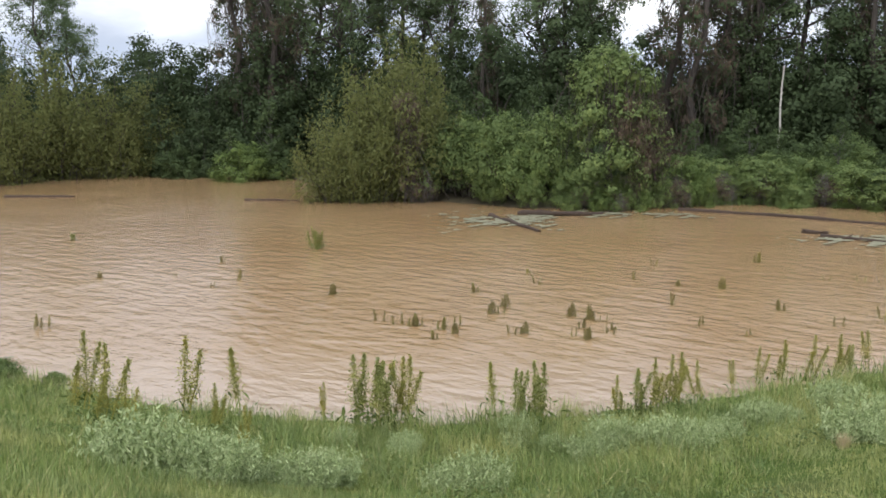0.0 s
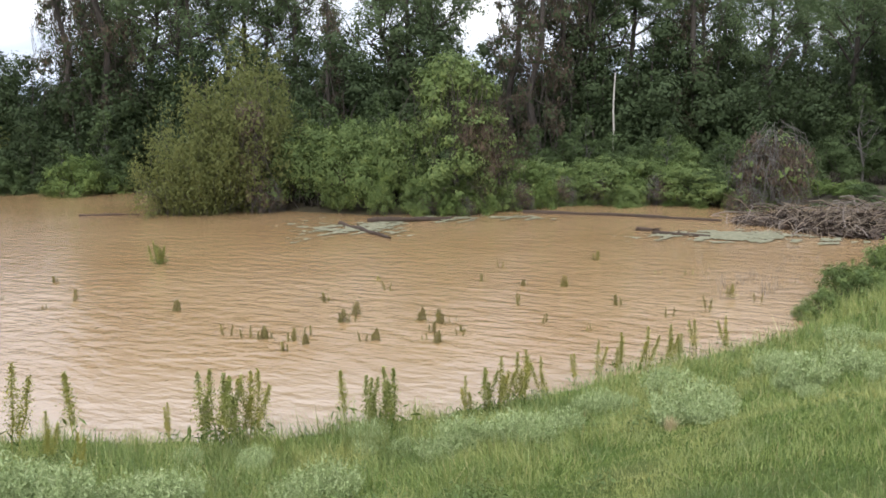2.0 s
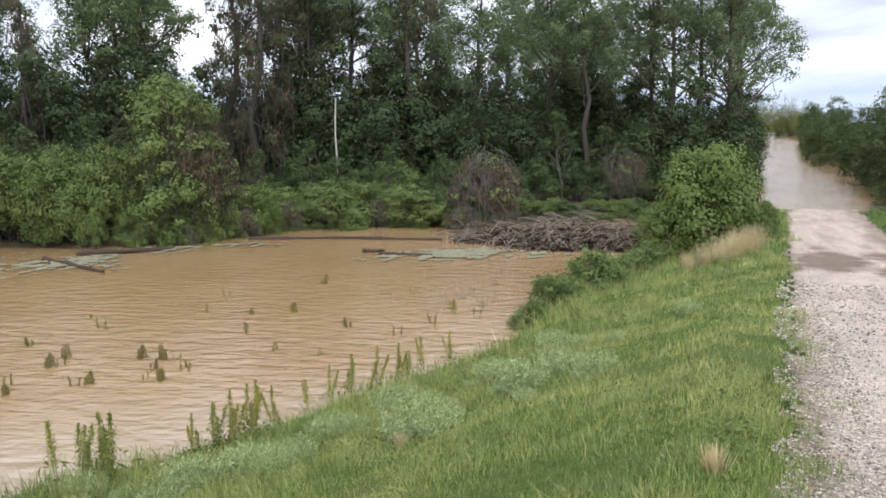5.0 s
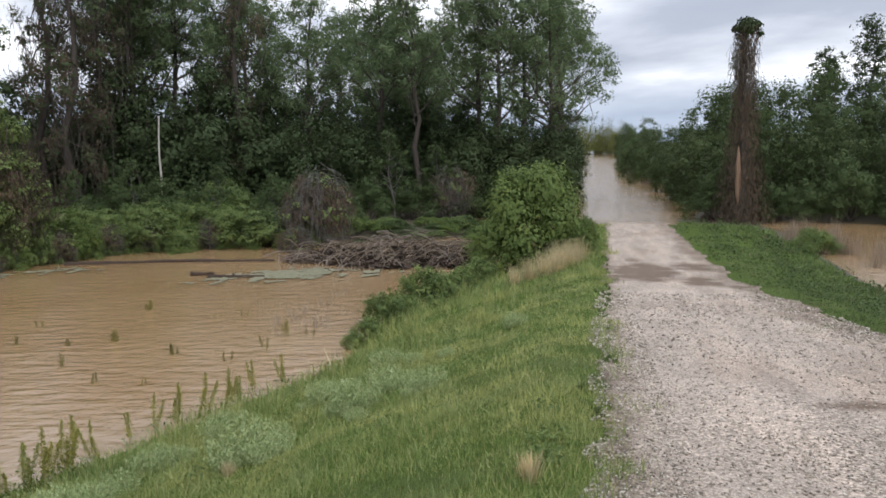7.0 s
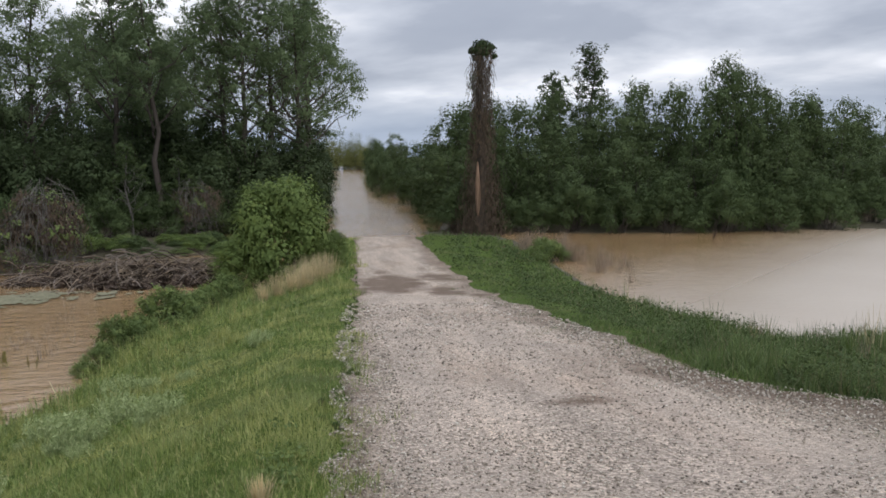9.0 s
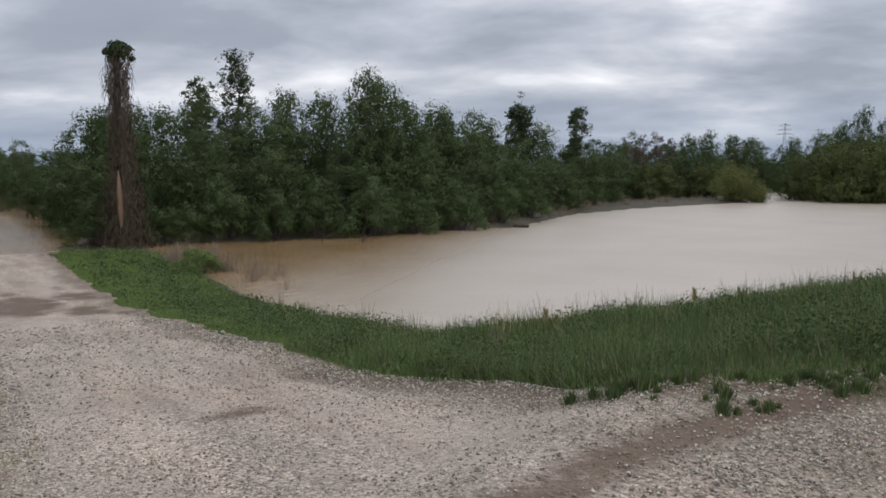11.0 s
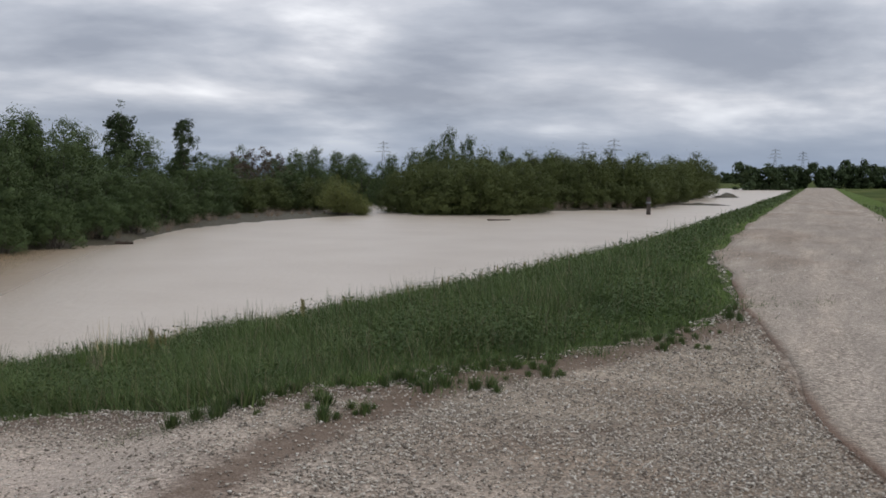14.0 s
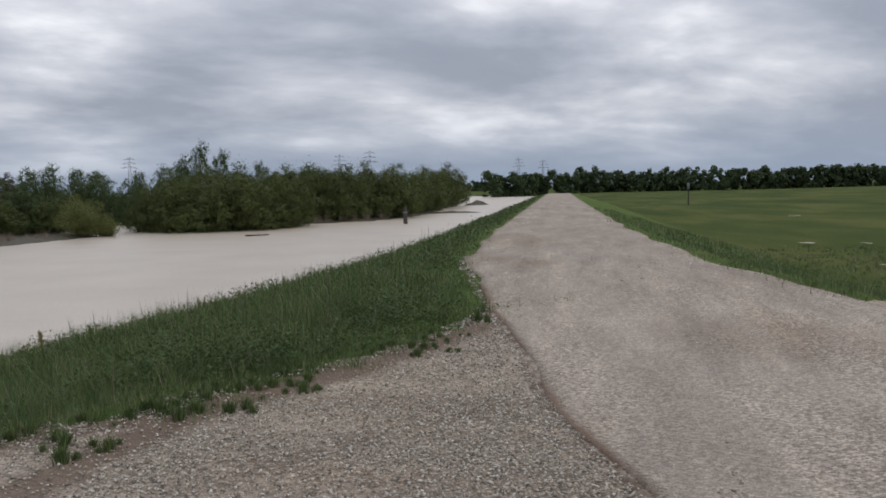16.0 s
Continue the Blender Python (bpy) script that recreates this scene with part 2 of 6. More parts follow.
GRAVEL = gravel_material("limestone_gravel", (0.6, 0.515, 0.45), (0.45, 0.388, 0.318), (0.105, 0.07, 0.048), 41.6)
GRAVEL_LEVEE = gravel_material("packed_gravel", (0.465, 0.405, 0.35), (0.45, 0.388, 0.318), (0.19, 0.12, 0.085), -36.6)
m = Mat("gravel_stone", 0.9)
STONE = m.done(m.ramp(m.island(), (0.0, (0.14, 0.118, 0.095)), (0.5, (0.385, 0.33, 0.265)), (0.85, (0.58, 0.52, 0.435)), (1.0, (0.74, 0.69, 0.61))))
m = Mat("scum_foam", 0.85)
n = m.noise(5.0, 5.0, 0.7)
m.bump(n.outputs[0], 0.6, 0.03)
SCUM = m.done(m.ramp(n.outputs[0], (0.3, (0.13, 0.12, 0.07)), (0.55, (0.24, 0.23, 0.14)), (0.75, (0.36, 0.33, 0.24))))
m = Mat("galvanised_steel", 0.6)
STEEL = m.done(m.ramp(m.noise(2.0).outputs[0], (0.3, (0.16, 0.17, 0.19)), (0.7, (0.26, 0.27, 0.29))), Metallic=0.4)
m = Mat("weathered_post", 0.9)
POST = m.done(m.ramp(m.noise(8.0, 5.0, 0.6, (1, 1, 0.2)).outputs[0], (0.3, (0.035, 0.028, 0.022)), (0.7, (0.11, 0.09, 0.075))))


# ---------------------------------------------------------------- the lie of the land
LEVEE_U, LEVEE_N = (0.803, -0.596), (0.596, 0.803)
RAMP_U, RAMP_R = (0.748, 0.664), (0.664, -0.748)
FOREST = [(-60, 62), (-28, 56), (-20, 60), (-11.7, 55), (-7, 47), (-2.6, 42.8), (2.6, 39.2), (6.6, 39.2), (12.5, 42), (18.5, 39.8), (24, 38), (29, 35), (32, 37), (37, 46), (60, 66), (100, 104), (140, 150), (140, 420), (-250, 420), (-200, 100)]
WOODS = [(47, 34), (51, 24.8), (56, 19), (64.7, 12), (68, 9), (84, 6), (96, 0), (113, -14.5), (125, -10), (200, -30), (420, -60), (420, 300), (151, 128), (106, 86), (62, 45), (53, 38)]
SHORE_C = [(119, -24), (121, -40), (129, -61), (157, -85), (262, -152), (320, -172), (500, -200), (500, -80), (200, -40)]


def inside(poly, x, y):
    """Signed distance to a polygon, positive inside."""
    x, y = np.asarray(x, float), np.asarray(y, float)
    best, odd = np.full(x.shape, 1e9), np.zeros(x.shape, bool)
    for (ax, ay), (bx, by) in zip(poly, poly[1:] + poly[:1]):
        ex, ey = bx - ax, by - ay
        k = np.clip(((x - ax) * ex + (y - ay) * ey) / (ex * ex + ey * ey), 0, 1)
        best = np.minimum(best, np.hypot(x - ax - k * ex, y - ay - k * ey))
        odd ^= ((ay > y) != (by > y)) & (x < ex * (y - ay) / (ey if ey else 1e-9) + ax)
    return np.where(odd, best, -best)


def rough(x, y, scale, seed=0):
    """Cheap smooth unevenness, about -1 to 1."""
    x, y = x / scale + seed * 7.3, y / scale - seed * 3.1
    return (np.sin(x * 1.3 + 1.7 * np.sin(y * 0.9)) + np.sin(y * 1.7 + 1.3 * np.sin(x * 1.1 + 2)) + 0.5 * np.sin(3.1 * x - 2.3 * y)) / 2.5


def ramp_z(d):
    return np.interp(d, [0, 3, 6, 12.7, 16, 25, 35, 52, 60, 90, 400], [3.4, 3.22, 2.95, 2.3, 1.95, 1.02, 0.52, 0.03, -0.15, -0.2, -0.2])


def land(x, y):
    """Height of the ground."""
    x, y = np.asarray(x, float), np.asarray(y, float)
    s, n = x * LEVEE_U[0] + y * LEVEE_U[1], x * LEVEE_N[0] + y * LEVEE_N[1]
    d, o = x * RAMP_U[0] + y * RAMP_U[1], x * RAMP_R[0] + y * RAMP_R[1]
    top = 3.4 - np.interp(s, [170, 230, 400], [0, 0.6, 2.6])
    sh = np.interp(s, [-20, -6, 0, 5, 9, 14], [0.6, 0.9, 2.2, 3.6, 2.9, 2.7])
    water = np.interp(s, [-17, -12, -8, 0, 14.6, 19, 24.4, 30, 39, 54, 110], [6.6, 7.8, 9.6, 12, 19, 17.4, 15.6, 14.2, 12.6, 11.7, 11])
    u = np.clip((n - sh) / (water - sh), 0, 3)
    levee = top * np.where((u < 1) & (s < 8), np.clip(1 - u, 0, 1) ** np.interp(s, [0, 8], [1.45, 1.0]), 1 - u)
    right = np.interp(s, [0, 11, 18, 30], [-6.5, -4.6, -3.5, -2.9])
    dry = top - np.clip((right - n) / 3.2, 0, None)
    far = np.hypot(x, y)
    field = 0.6 + 1.6 * np.clip((far - 120) / 260, 0, 1) * np.clip((-n - 0.12 * s - 40) / 200, 0, 1) + 0.12 * rough(x, y, 14, 3)
    levee = np.where(n < right, np.maximum(dry, field), levee)
    zr = ramp_z(d)
    left_w = np.interp(d, [0, 8.3, 10, 12, 14.6, 18.5, 23.2, 26.5, 31, 36, 52], [-10.5, -9.8, -8.9, -8, -7.2, -5.9, -6.2, -5.4, -4.3, -3.2, -1.2])
    right_w = np.interp(d, [0, 14, 31, 50, 60], [15, 13.5, 9.0, 9.6, 7.5])
    u = np.clip((-0.7 - o) / (-0.7 - left_w), 0, 3)
    left = np.maximum(zr, 0.02) * np.where(u < 1, np.clip(1 - u, 0, 1) ** np.interp(d, [10, 22], [1.35, 1.0]), 1 - u)
    rght = np.maximum(zr, 0.02 + 0.2 * (d < 54) * (d > 30)) * (1 - np.clip((o - 4.5) / (right_w - 4.5), 0, 3))
    bank = np.where(o < -0.7, left, np.where(o > 4.5, np.minimum(rght, np.maximum(zr, rght)), zr))
    bank = np.where((d > 0) & (d < 70), np.where(zr > -0.1, bank, -0.2), -9)
    k = 0.25
    hill = np.maximum(levee, bank) + k * np.exp(-np.abs(levee - bank) / k) * 0.25 * (bank > -5)
    bed = -0.8 + 0.1 * rough(x, y, 9)
    for poly in (FOREST, WOODS, SHORE_C):
        bed = np.maximum(bed, np.clip(inside(poly, x, y) * 0.35, -0.8, 0.3) + 0.06 * rough(x, y, 5, 2))
    bed = np.maximum(bed, np.clip((far - 430) / 60, 0, 1) * 1.6 - 1.0)
    z = np.maximum(np.maximum(hill, bed), -0.9)
    return z + 0.03 * rough(x, y, 1.7, 1) * (z > 0.1) * (o < -0.8)


def levee_edges(s):
    left = np.interp(s, [-30, 0, 4.7, 6.9, 8.4, 11.3, 18.9, 30, 200], [-2.6, -1.4, -0.37, 0.13, 0.33, 0.86, 2.0, 2.25, 2.1])
    right = np.interp(s, [-30, 8, 11.4, 17.6, 29.3, 60, 200], [-6, -4.8, -4.0, -3.0, -2.5, -2.3, -2.3])
    return left, right


APRON_EDGE = [(-9, -1.5), (-3, -0.6), (0.2, 0.55), (4, 3.5), (5.2, 4.4), (7.4, 3.4), (6.5, 2.2), (6.1, 1.3), (6.0, 0.3), (6.5, -1.0), (7.0, -2.2), (7.5, -3.6), (8.8, -5.4), (9.7, -6.3), (6, -12), (-4, -12), (-14, -4)]


def flare_width(d):
    """How far the ramp road widens into the apron."""
    return np.interp(d, [0, 2.9, 3.0, 3.2, 3.5, 3.9, 4.4, 6.5, 7.5, 9, 12], [9, 8.2, 6.2, 3.9, 2.4, 1.8, 0.95, 0.9, 0.25, -0.15, -0.15])


def on_road(x, y, margin=0.0):
    s, n = x * LEVEE_U[0] + y * LEVEE_U[1], x * LEVEE_N[0] + y * LEVEE_N[1]
    d, o = x * RAMP_U[0] + y * RAMP_U[1], x * RAMP_R[0] + y * RAMP_R[1]
    l, r = levee_edges(s)
    wob = margin + 0.11 * rough(x, y, 0.9, 5) + 0.08 * rough(x, y, 0.23, 6)
    w = 3.75 + flare_width(d)
    return ((n < l + wob) & (n > r - wob) & (s < 200)) | ((o > -wob) & (o < w + wob) & (d > 0) & (d < 62)) | (inside(APRON_EDGE, x, y) > -wob)


RUTS = ([(3.4, 0.9), (4.2, 0.3), (4.62, 0.1), (5.2, -0.4), (5.85, -1.0), (6.4, -1.6), (7.1, -3.1), (7.45, -3.8), (8.4, -5.2)], [(4.6, -0.95), (5.0, -2.1), (5.3, -3.4)], [(8.5, -9.0), (10.5, -8.6), (13, -10.2)])


def near_line(pts, x, y):
    best = np.full(np.shape(x), 1e9)
    for (ax, ay), (bx, by) in zip(pts, pts[1:]):
        ex, ey = bx - ax, by - ay
        k = np.clip(((x - ax) * ex + (y - ay) * ey) / (ex * ex + ey * ey), 0, 1)
        best = np.minimum(best, np.hypot(x - ax - k * ex, y - ay - k * ey))
    return best


def stone_state(me, x, y):
    """Tells a road mesh where its gravel is loose and where soil shows through."""
    s, n = x * LEVEE_U[0] + y * LEVEE_U[1], x * LEVEE_N[0] + y * LEVEE_N[1]
    d, o = x * RAMP_U[0] + y * RAMP_U[1], x * RAMP_R[0] + y * RAMP_R[1]
    l, r = levee_edges(s)
    wob = 0.5 * rough(x, y, 1.2, 3)
    loose = np.clip((n + 3.2 + wob) / 1.5, 0, 1) * np.clip((o - 2.8 + wob) / 2.2, 0, 1) * np.clip((n - l + 0.3) / 0.5, 0, 1)
    verge = np.maximum(inside(APRON_EDGE, x, y), np.where(d > 0, np.minimum(3.75 + flare_width(d) - o, 3), -9))
    rim = 1.4 * np.clip(1 - np.abs(verge - 0.2) / 1.1, 0, 1) * (o > 1.8) * (n > l) * np.where(d < 9, 1, 0.6)
    rim = np.maximum(rim, 1.0 * np.clip(1 - np.minimum(np.abs(o), np.abs(3.75 - o) + 3 * (d < 8)) / 0.6, 0, 1) * (d > 1))
    rim = np.maximum(rim, 0.7 * np.clip(1 - np.minimum(np.abs(l - n), np.abs(n - r)) / 0.5, 0, 1) * (s > 12))
    seam = 0.95 * np.clip(1 - np.abs(l - n) / 0.12, 0, 1) * (s < 14)
    rut = np.zeros_like(s)
    for line, deep in zip(RUTS, (0.9, 0.55, 0.3)):
        rut = np.maximum(rut, deep * np.clip(1 - near_line(line, x, y) / 0.48, 0, 1))
    soil = np.maximum(np.maximum(0.62 * rim, seam), rut) + 0.1 * rough(x, y, 0.6, 4)
    for dc, oc, dr, orr, much in ((27.5, 1.2, 3.4, 1.2, 1.1), (24.4, 2.7, 2.2, 0.7, 0.95), (29.6, 2.9, 2.0, 0.9, 0.85), (22.6, 3.4, 1.6, 0.4, 0.7), (25.6, 0.2, 2.6, 0.35, 0.85), (31.5, 1.0, 2.4, 0.5, 0.6), (33.5, 2.6, 2.0, 0.35, 0.5), (7.3, 2.05, 0.3, 0.4, 0.8), (7.0, 2.5, 0.2, 0.3, 0.5)):
        soil = np.maximum(soil, much * np.exp(-((d - dc) / dr) ** 2 - ((o - oc) / orr) ** 2) * (1 + 0.4 * rough(x, y, 0.35, 9)))
    for what, v in (("loose", loose), ("soil", np.clip(soil, 0, 1))):
        me.attributes.new(what, "FLOAT", "POINT").data.foreach_set("value", np.asarray(v, np.float32).ravel())


def array_mesh(name, verts, faces, mats, index=None, smooth=False):
    """A mesh from arrays of corners and of faces with one number of corners."""
    verts, faces = np.asarray(verts, np.float32), np.asarray(faces, np.int32)
    me = bpy.data.meshes.new(name)
    me.vertices.add(len(verts))
    me.vertices.foreach_set("co", verts.ravel())
    k = faces.shape[1]
    me.loops.add(faces.size)
    me.loops.foreach_set("vertex_index", faces.ravel())
    me.polygons.add(len(faces))
    me.polygons.foreach_set("loop_start", np.arange(0, faces.size, k, dtype=np.int32))
    for mat in mats if isinstance(mats, (list, tuple)) else [mats]:
        me.materials.append(mat)
    if index is not None:
        me.polygons.foreach_set("material_index", np.asarray(index, np.int32))
    if smooth:
        me.polygons.foreach_set("use_smooth", np.ones(len(faces), bool))
    me.update(calc_edges=True)
    return me


def grid_faces(rows, cols, wrap=False):
    i, j = np.meshgrid(np.arange(rows - 1), np.arange(cols if wrap else cols - 1), indexing="ij")
    a, b = i * cols + j, i * cols + (j + 1) % cols
    return np.stack([a, b, b + cols, a + cols], -1).reshape(-1, 4)


# ground: one sheet of rings that reaches the horizon
radii = np.concatenate([[0.05], np.geomspace(0.5, 3800, 250)])
turn = np.linspace(0, 2 * np.pi, 720, endpoint=False)
gx, gy = np.outer(radii, np.sin(turn)), np.outer(radii, np.cos(turn))
gz = land(gx, gy) - 0.09 * on_road(gx, gy, -0.25)
faces = grid_faces(len(radii), len(turn), True)
cx, cy = gx.ravel()[faces].mean(1), gy.ravel()[faces].mean(1)
nn, ss = cx * LEVEE_N[0] + cy * LEVEE_N[1], cx * LEVEE_U[0] + cy * LEVEE_U[1]
wet = (inside(FOREST, cx, cy) > -4) | (inside(WOODS, cx, cy) > -4) | (inside(SHORE_C, cx, cy) > -4)
index = np.where(nn < -9, 2, np.where(wet | (gz.ravel()[faces].mean(1) < 0.02), 1, 0))
index = np.where((np.hypot(cx, cy) > 430), 2, index)
ground = new("ground", array_mesh("ground", np.stack([gx.ravel(), gy.ravel(), gz.ravel()], -1), faces[:, ::-1], [TURF, MUD, FIELD], index, True))
tagged(ground, "grassy levee banks, muddy woodland floor and green field", "ground", kind="structure")

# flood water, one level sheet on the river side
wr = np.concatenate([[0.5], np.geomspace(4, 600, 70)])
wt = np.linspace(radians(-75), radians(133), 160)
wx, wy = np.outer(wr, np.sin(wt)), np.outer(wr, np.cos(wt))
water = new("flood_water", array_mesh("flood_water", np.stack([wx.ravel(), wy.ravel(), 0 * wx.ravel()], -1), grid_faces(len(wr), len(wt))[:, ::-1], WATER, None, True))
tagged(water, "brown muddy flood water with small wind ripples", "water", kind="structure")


def strip(name, along, across, to_world, lift, mat, label):
    """A road surface that follows the land, with its edges turned down."""
    a, b = np.meshgrid(along, across, indexing="ij")
    x, y = to_world(a, b)
    z = land(x, y) + lift
    z[:, 0] -= 0.07
    z[:, -1] -= 0.07
    me = array_mesh(name, np.stack([x.ravel(), y.ravel(), z.ravel()], -1), grid_faces(len(along), len(across)), mat, None, True)
    stone_state(me, x.ravel(), y.ravel())
    ob = new(name, me)
    if ob.data.polygons[0].normal.z < 0:
        me.flip_normals()
    return tagged(ob, label, "road", kind="structure")


def levee_place(s, k):
    l, r = levee_edges(s)
    n = r + (l - r) * k + 0.12 * rough(s, k * 0, 1.3, 4) * (np.abs(k - 0.5) * 2) ** 4
    return s * LEVEE_U[0] + n * LEVEE_N[0], s * LEVEE_U[1] + n * LEVEE_N[1]


def ramp_place(d, k):
    o = 3.75 * k + (0.2 * rough(d, k * 3, 1.1, 8) + 0.12 * rough(d, k * 3, 0.33, 5)) * (np.abs(k - 0.5) * 2) ** 4
    return d * RAMP_U[0] + o * RAMP_R[0], d * RAMP_U[1] + o * RAMP_R[1]


ACROSS = np.concatenate([[0, 0.002], np.linspace(0.03, 0.97, 24), [0.998, 1]])
strip("levee_road", np.concatenate([np.arange(-14, 30, 0.25), np.geomspace(30, 196, 90)]), ACROSS, levee_place, 0.03, GRAVEL_LEVEE, "packed pale gravel road along the levee crest")
strip("ramp_road", np.concatenate([np.arange(-0.5, 30, 0.25), np.arange(30, 66, 0.5)]), ACROSS, ramp_place, 0.018, GRAVEL, "pale limestone gravel road dipping into flood water")
# loose gravel between both roads
ax, ay = np.meshgrid(np.arange(-14, 14, 0.16), np.arange(-13, 12, 0.16), indexing="ij")
cells = grid_faces(*ax.shape)
mx, my = ax.ravel()[cells].mean(1), ay.ravel()[cells].mean(1)
dd, oo = mx * RAMP_U[0] + my * RAMP_U[1], mx * RAMP_R[0] + my * RAMP_R[1]
flare = (dd > 0) & (dd < 14) & (oo > 3) & (oo < 3.75 + flare_width(dd) + 0.15 * rough(mx, my, 0.5, 6))
keep = flare | (inside(APRON_EDGE, mx, my) > 0.2 * rough(mx, my, 0.8, 5) + 0.12 * rough(mx, my, 0.25, 6))
cells = cells[keep]
used, cells = np.unique(cells, return_inverse=True)
px, py = ax.ravel()[used], ay.ravel()[used]
apron = new("gravel_apron", array_mesh("gravel_apron", np.stack([px, py, land(px, py) + 0.012], -1), cells.reshape(-1, 4)[:, ::-1], GRAVEL, None, True))
stone_state(apron.data, px, py)
tagged(apron, "loose gravel apron with muddy wheel ruts", "gravel", kind="structure")


# ---------------------------------------------------------------- helpers for plants and timber
def part(name, me, parent, label=""):
    """One mesh as a part of a thing."""
    ob = new(name, me)
    ob.parent = parent
    if label:
        tagged(ob, label)
    return ob


def thing(name, label, category, group="", kind=""):
    return tagged(new(name), label, category, group, kind)


def polar(az, dist):
    return dist * math.sin(radians(az)), dist * math.cos(radians(az))


def unit(v):
    return v / (np.linalg.norm(v, axis=-1, keepdims=True) + 1e-9)


def tubes(paths, sides=6):
    """Corners and faces of tapered tubes: (points, radii) each."""
    verts, faces, base = [], [], 0
    for pts, rad in paths:
        pts = np.asarray(pts, float)
        way = unit(np.gradient(pts, axis=0))
        ref = np.where(np.abs(way[:, 2:3]) > 0.9, [[1.0, 0, 0]], [[0, 0, 1.0]])
        a = unit(np.cross(way, ref))
        b = np.cross(way, a)
        th = np.linspace(0, 2 * np.pi, sides, endpoint=False)
        ring = pts[:, None] + (a[:, None] * np.cos(th)[:, None] + b[:, None] * np.sin(th)[:, None]) * np.asarray(rad, float)[:, None, None]
        verts.append(ring.reshape(-1, 3))
        faces.append(grid_faces(len(pts), sides, True) + base)
        base += len(pts) * sides
    return np.concatenate(verts), np.concatenate(faces)


def leaves(centres, normals, rng, length, width, droop=0.2, hang=0.0, far=False):
    """Folded four-cornered leaves, or three-cornered ones for far crowns."""
    n = len(centres)
    t = rng.normal(size=(n, 3))
    t = unit(t - (t * normals).sum(1, keepdims=True) * normals)
    t[:, 2] -= droop
    t = unit(t * (1 - hang) + np.array([0, 0, -1.0]) * hang)
    b = unit(np.cross(normals, t) + rng.normal(size=(n, 3)) * 0.05)
    k = rng.uniform(0.6, 1.35, (n, 1))
    l, w = length * k, width * k
    fold = np.cross(t, b) * w * 0.3
    if far:
        v = np.stack([centres - t * l / 2 - b * w * 0.5, centres - t * l * 0.35 + b * w * 0.55, centres + t * l / 2], 1)
        return v.reshape(-1, 3), np.arange(3 * n).reshape(-1, 3)
    v = np.stack([centres - t * l / 2, centres + b * w / 2 + fold, centres + t * l / 2, centres - b * w / 2 + fold], 1)
    return v.reshape(-1, 3), np.arange(4 * n).reshape(-1, 4)


def lump_points(lumps, n, rng, shell=0.55, squash=0.8):
    """Points and outward directions in round clumps (x, y, z, radius)."""
    lumps = np.asarray(lumps, float)
    pick = rng.choice(len(lumps), n, p=lumps[:, 3] ** 2 / (lumps[:, 3] ** 2).sum())
    way = unit(rng.normal(size=(n, 3)) + [0, 0, 0.25])
    r = lumps[pick, 3] * (shell + (1 - shell) * rng.random(n)) * (1 + 0.13 * rng.normal(size=n))
    p = lumps[pick, :3] + way * r[:, None] * [1, 1, squash]
    return p, unit(way + 0.27 * rng.normal(size=(n, 3)) + [0, 0, 0.15])


def sprays(lumps, n, rng, spray=0.24, each=16, squash=0.9, inner=0.22):
    """Leaves in small bunches over the faces of round clumps, with a few inside."""
    lumps = np.asarray(lumps, float)
    k = max(1, int(n * (1 - inner) / each))
    pick = rng.choice(len(lumps), k, p=lumps[:, 3] ** 2 / (lumps[:, 3] ** 2).sum())
    way = unit(rng.normal(size=(k, 3)) + [0, 0, 0.3])
    at = lumps[pick, :3] + way * (lumps[pick, 3] * rng.uniform(0.72, 1.12, k))[:, None] * [1, 1, squash]
    size = spray * rng.uniform(0.55, 1.4, k)
    off = rng.normal(size=(k, each, 3)) * [0.55, 0.55, 0.42]
    p = (at[:, None] + off * size[:, None, None]).reshape(-1, 3)
    nrm = unit(way[:, None] + off * 0.4 + [0, 0, 0.2] + 0.2 * rng.normal(size=off.shape)).reshape(-1, 3)
    q, nq = lump_points(lumps, n - len(p), rng, 0.25, squash)
    return np.concatenate([p, q]), np.concatenate([nrm, nq])


def bend(p0, p1, rng, steps=5, amount=0.08):
    p0, p1 = np.asarray(p0, float), np.asarray(p1, float)
    k = np.linspace(0, 1, steps)[:, None]
    wob = rng.normal(size=(steps, 3)) * amount * np.linalg.norm(p1 - p0)
    wob[0] = wob[-1] = 0
    return p0 + (p1 - p0) * k + wob


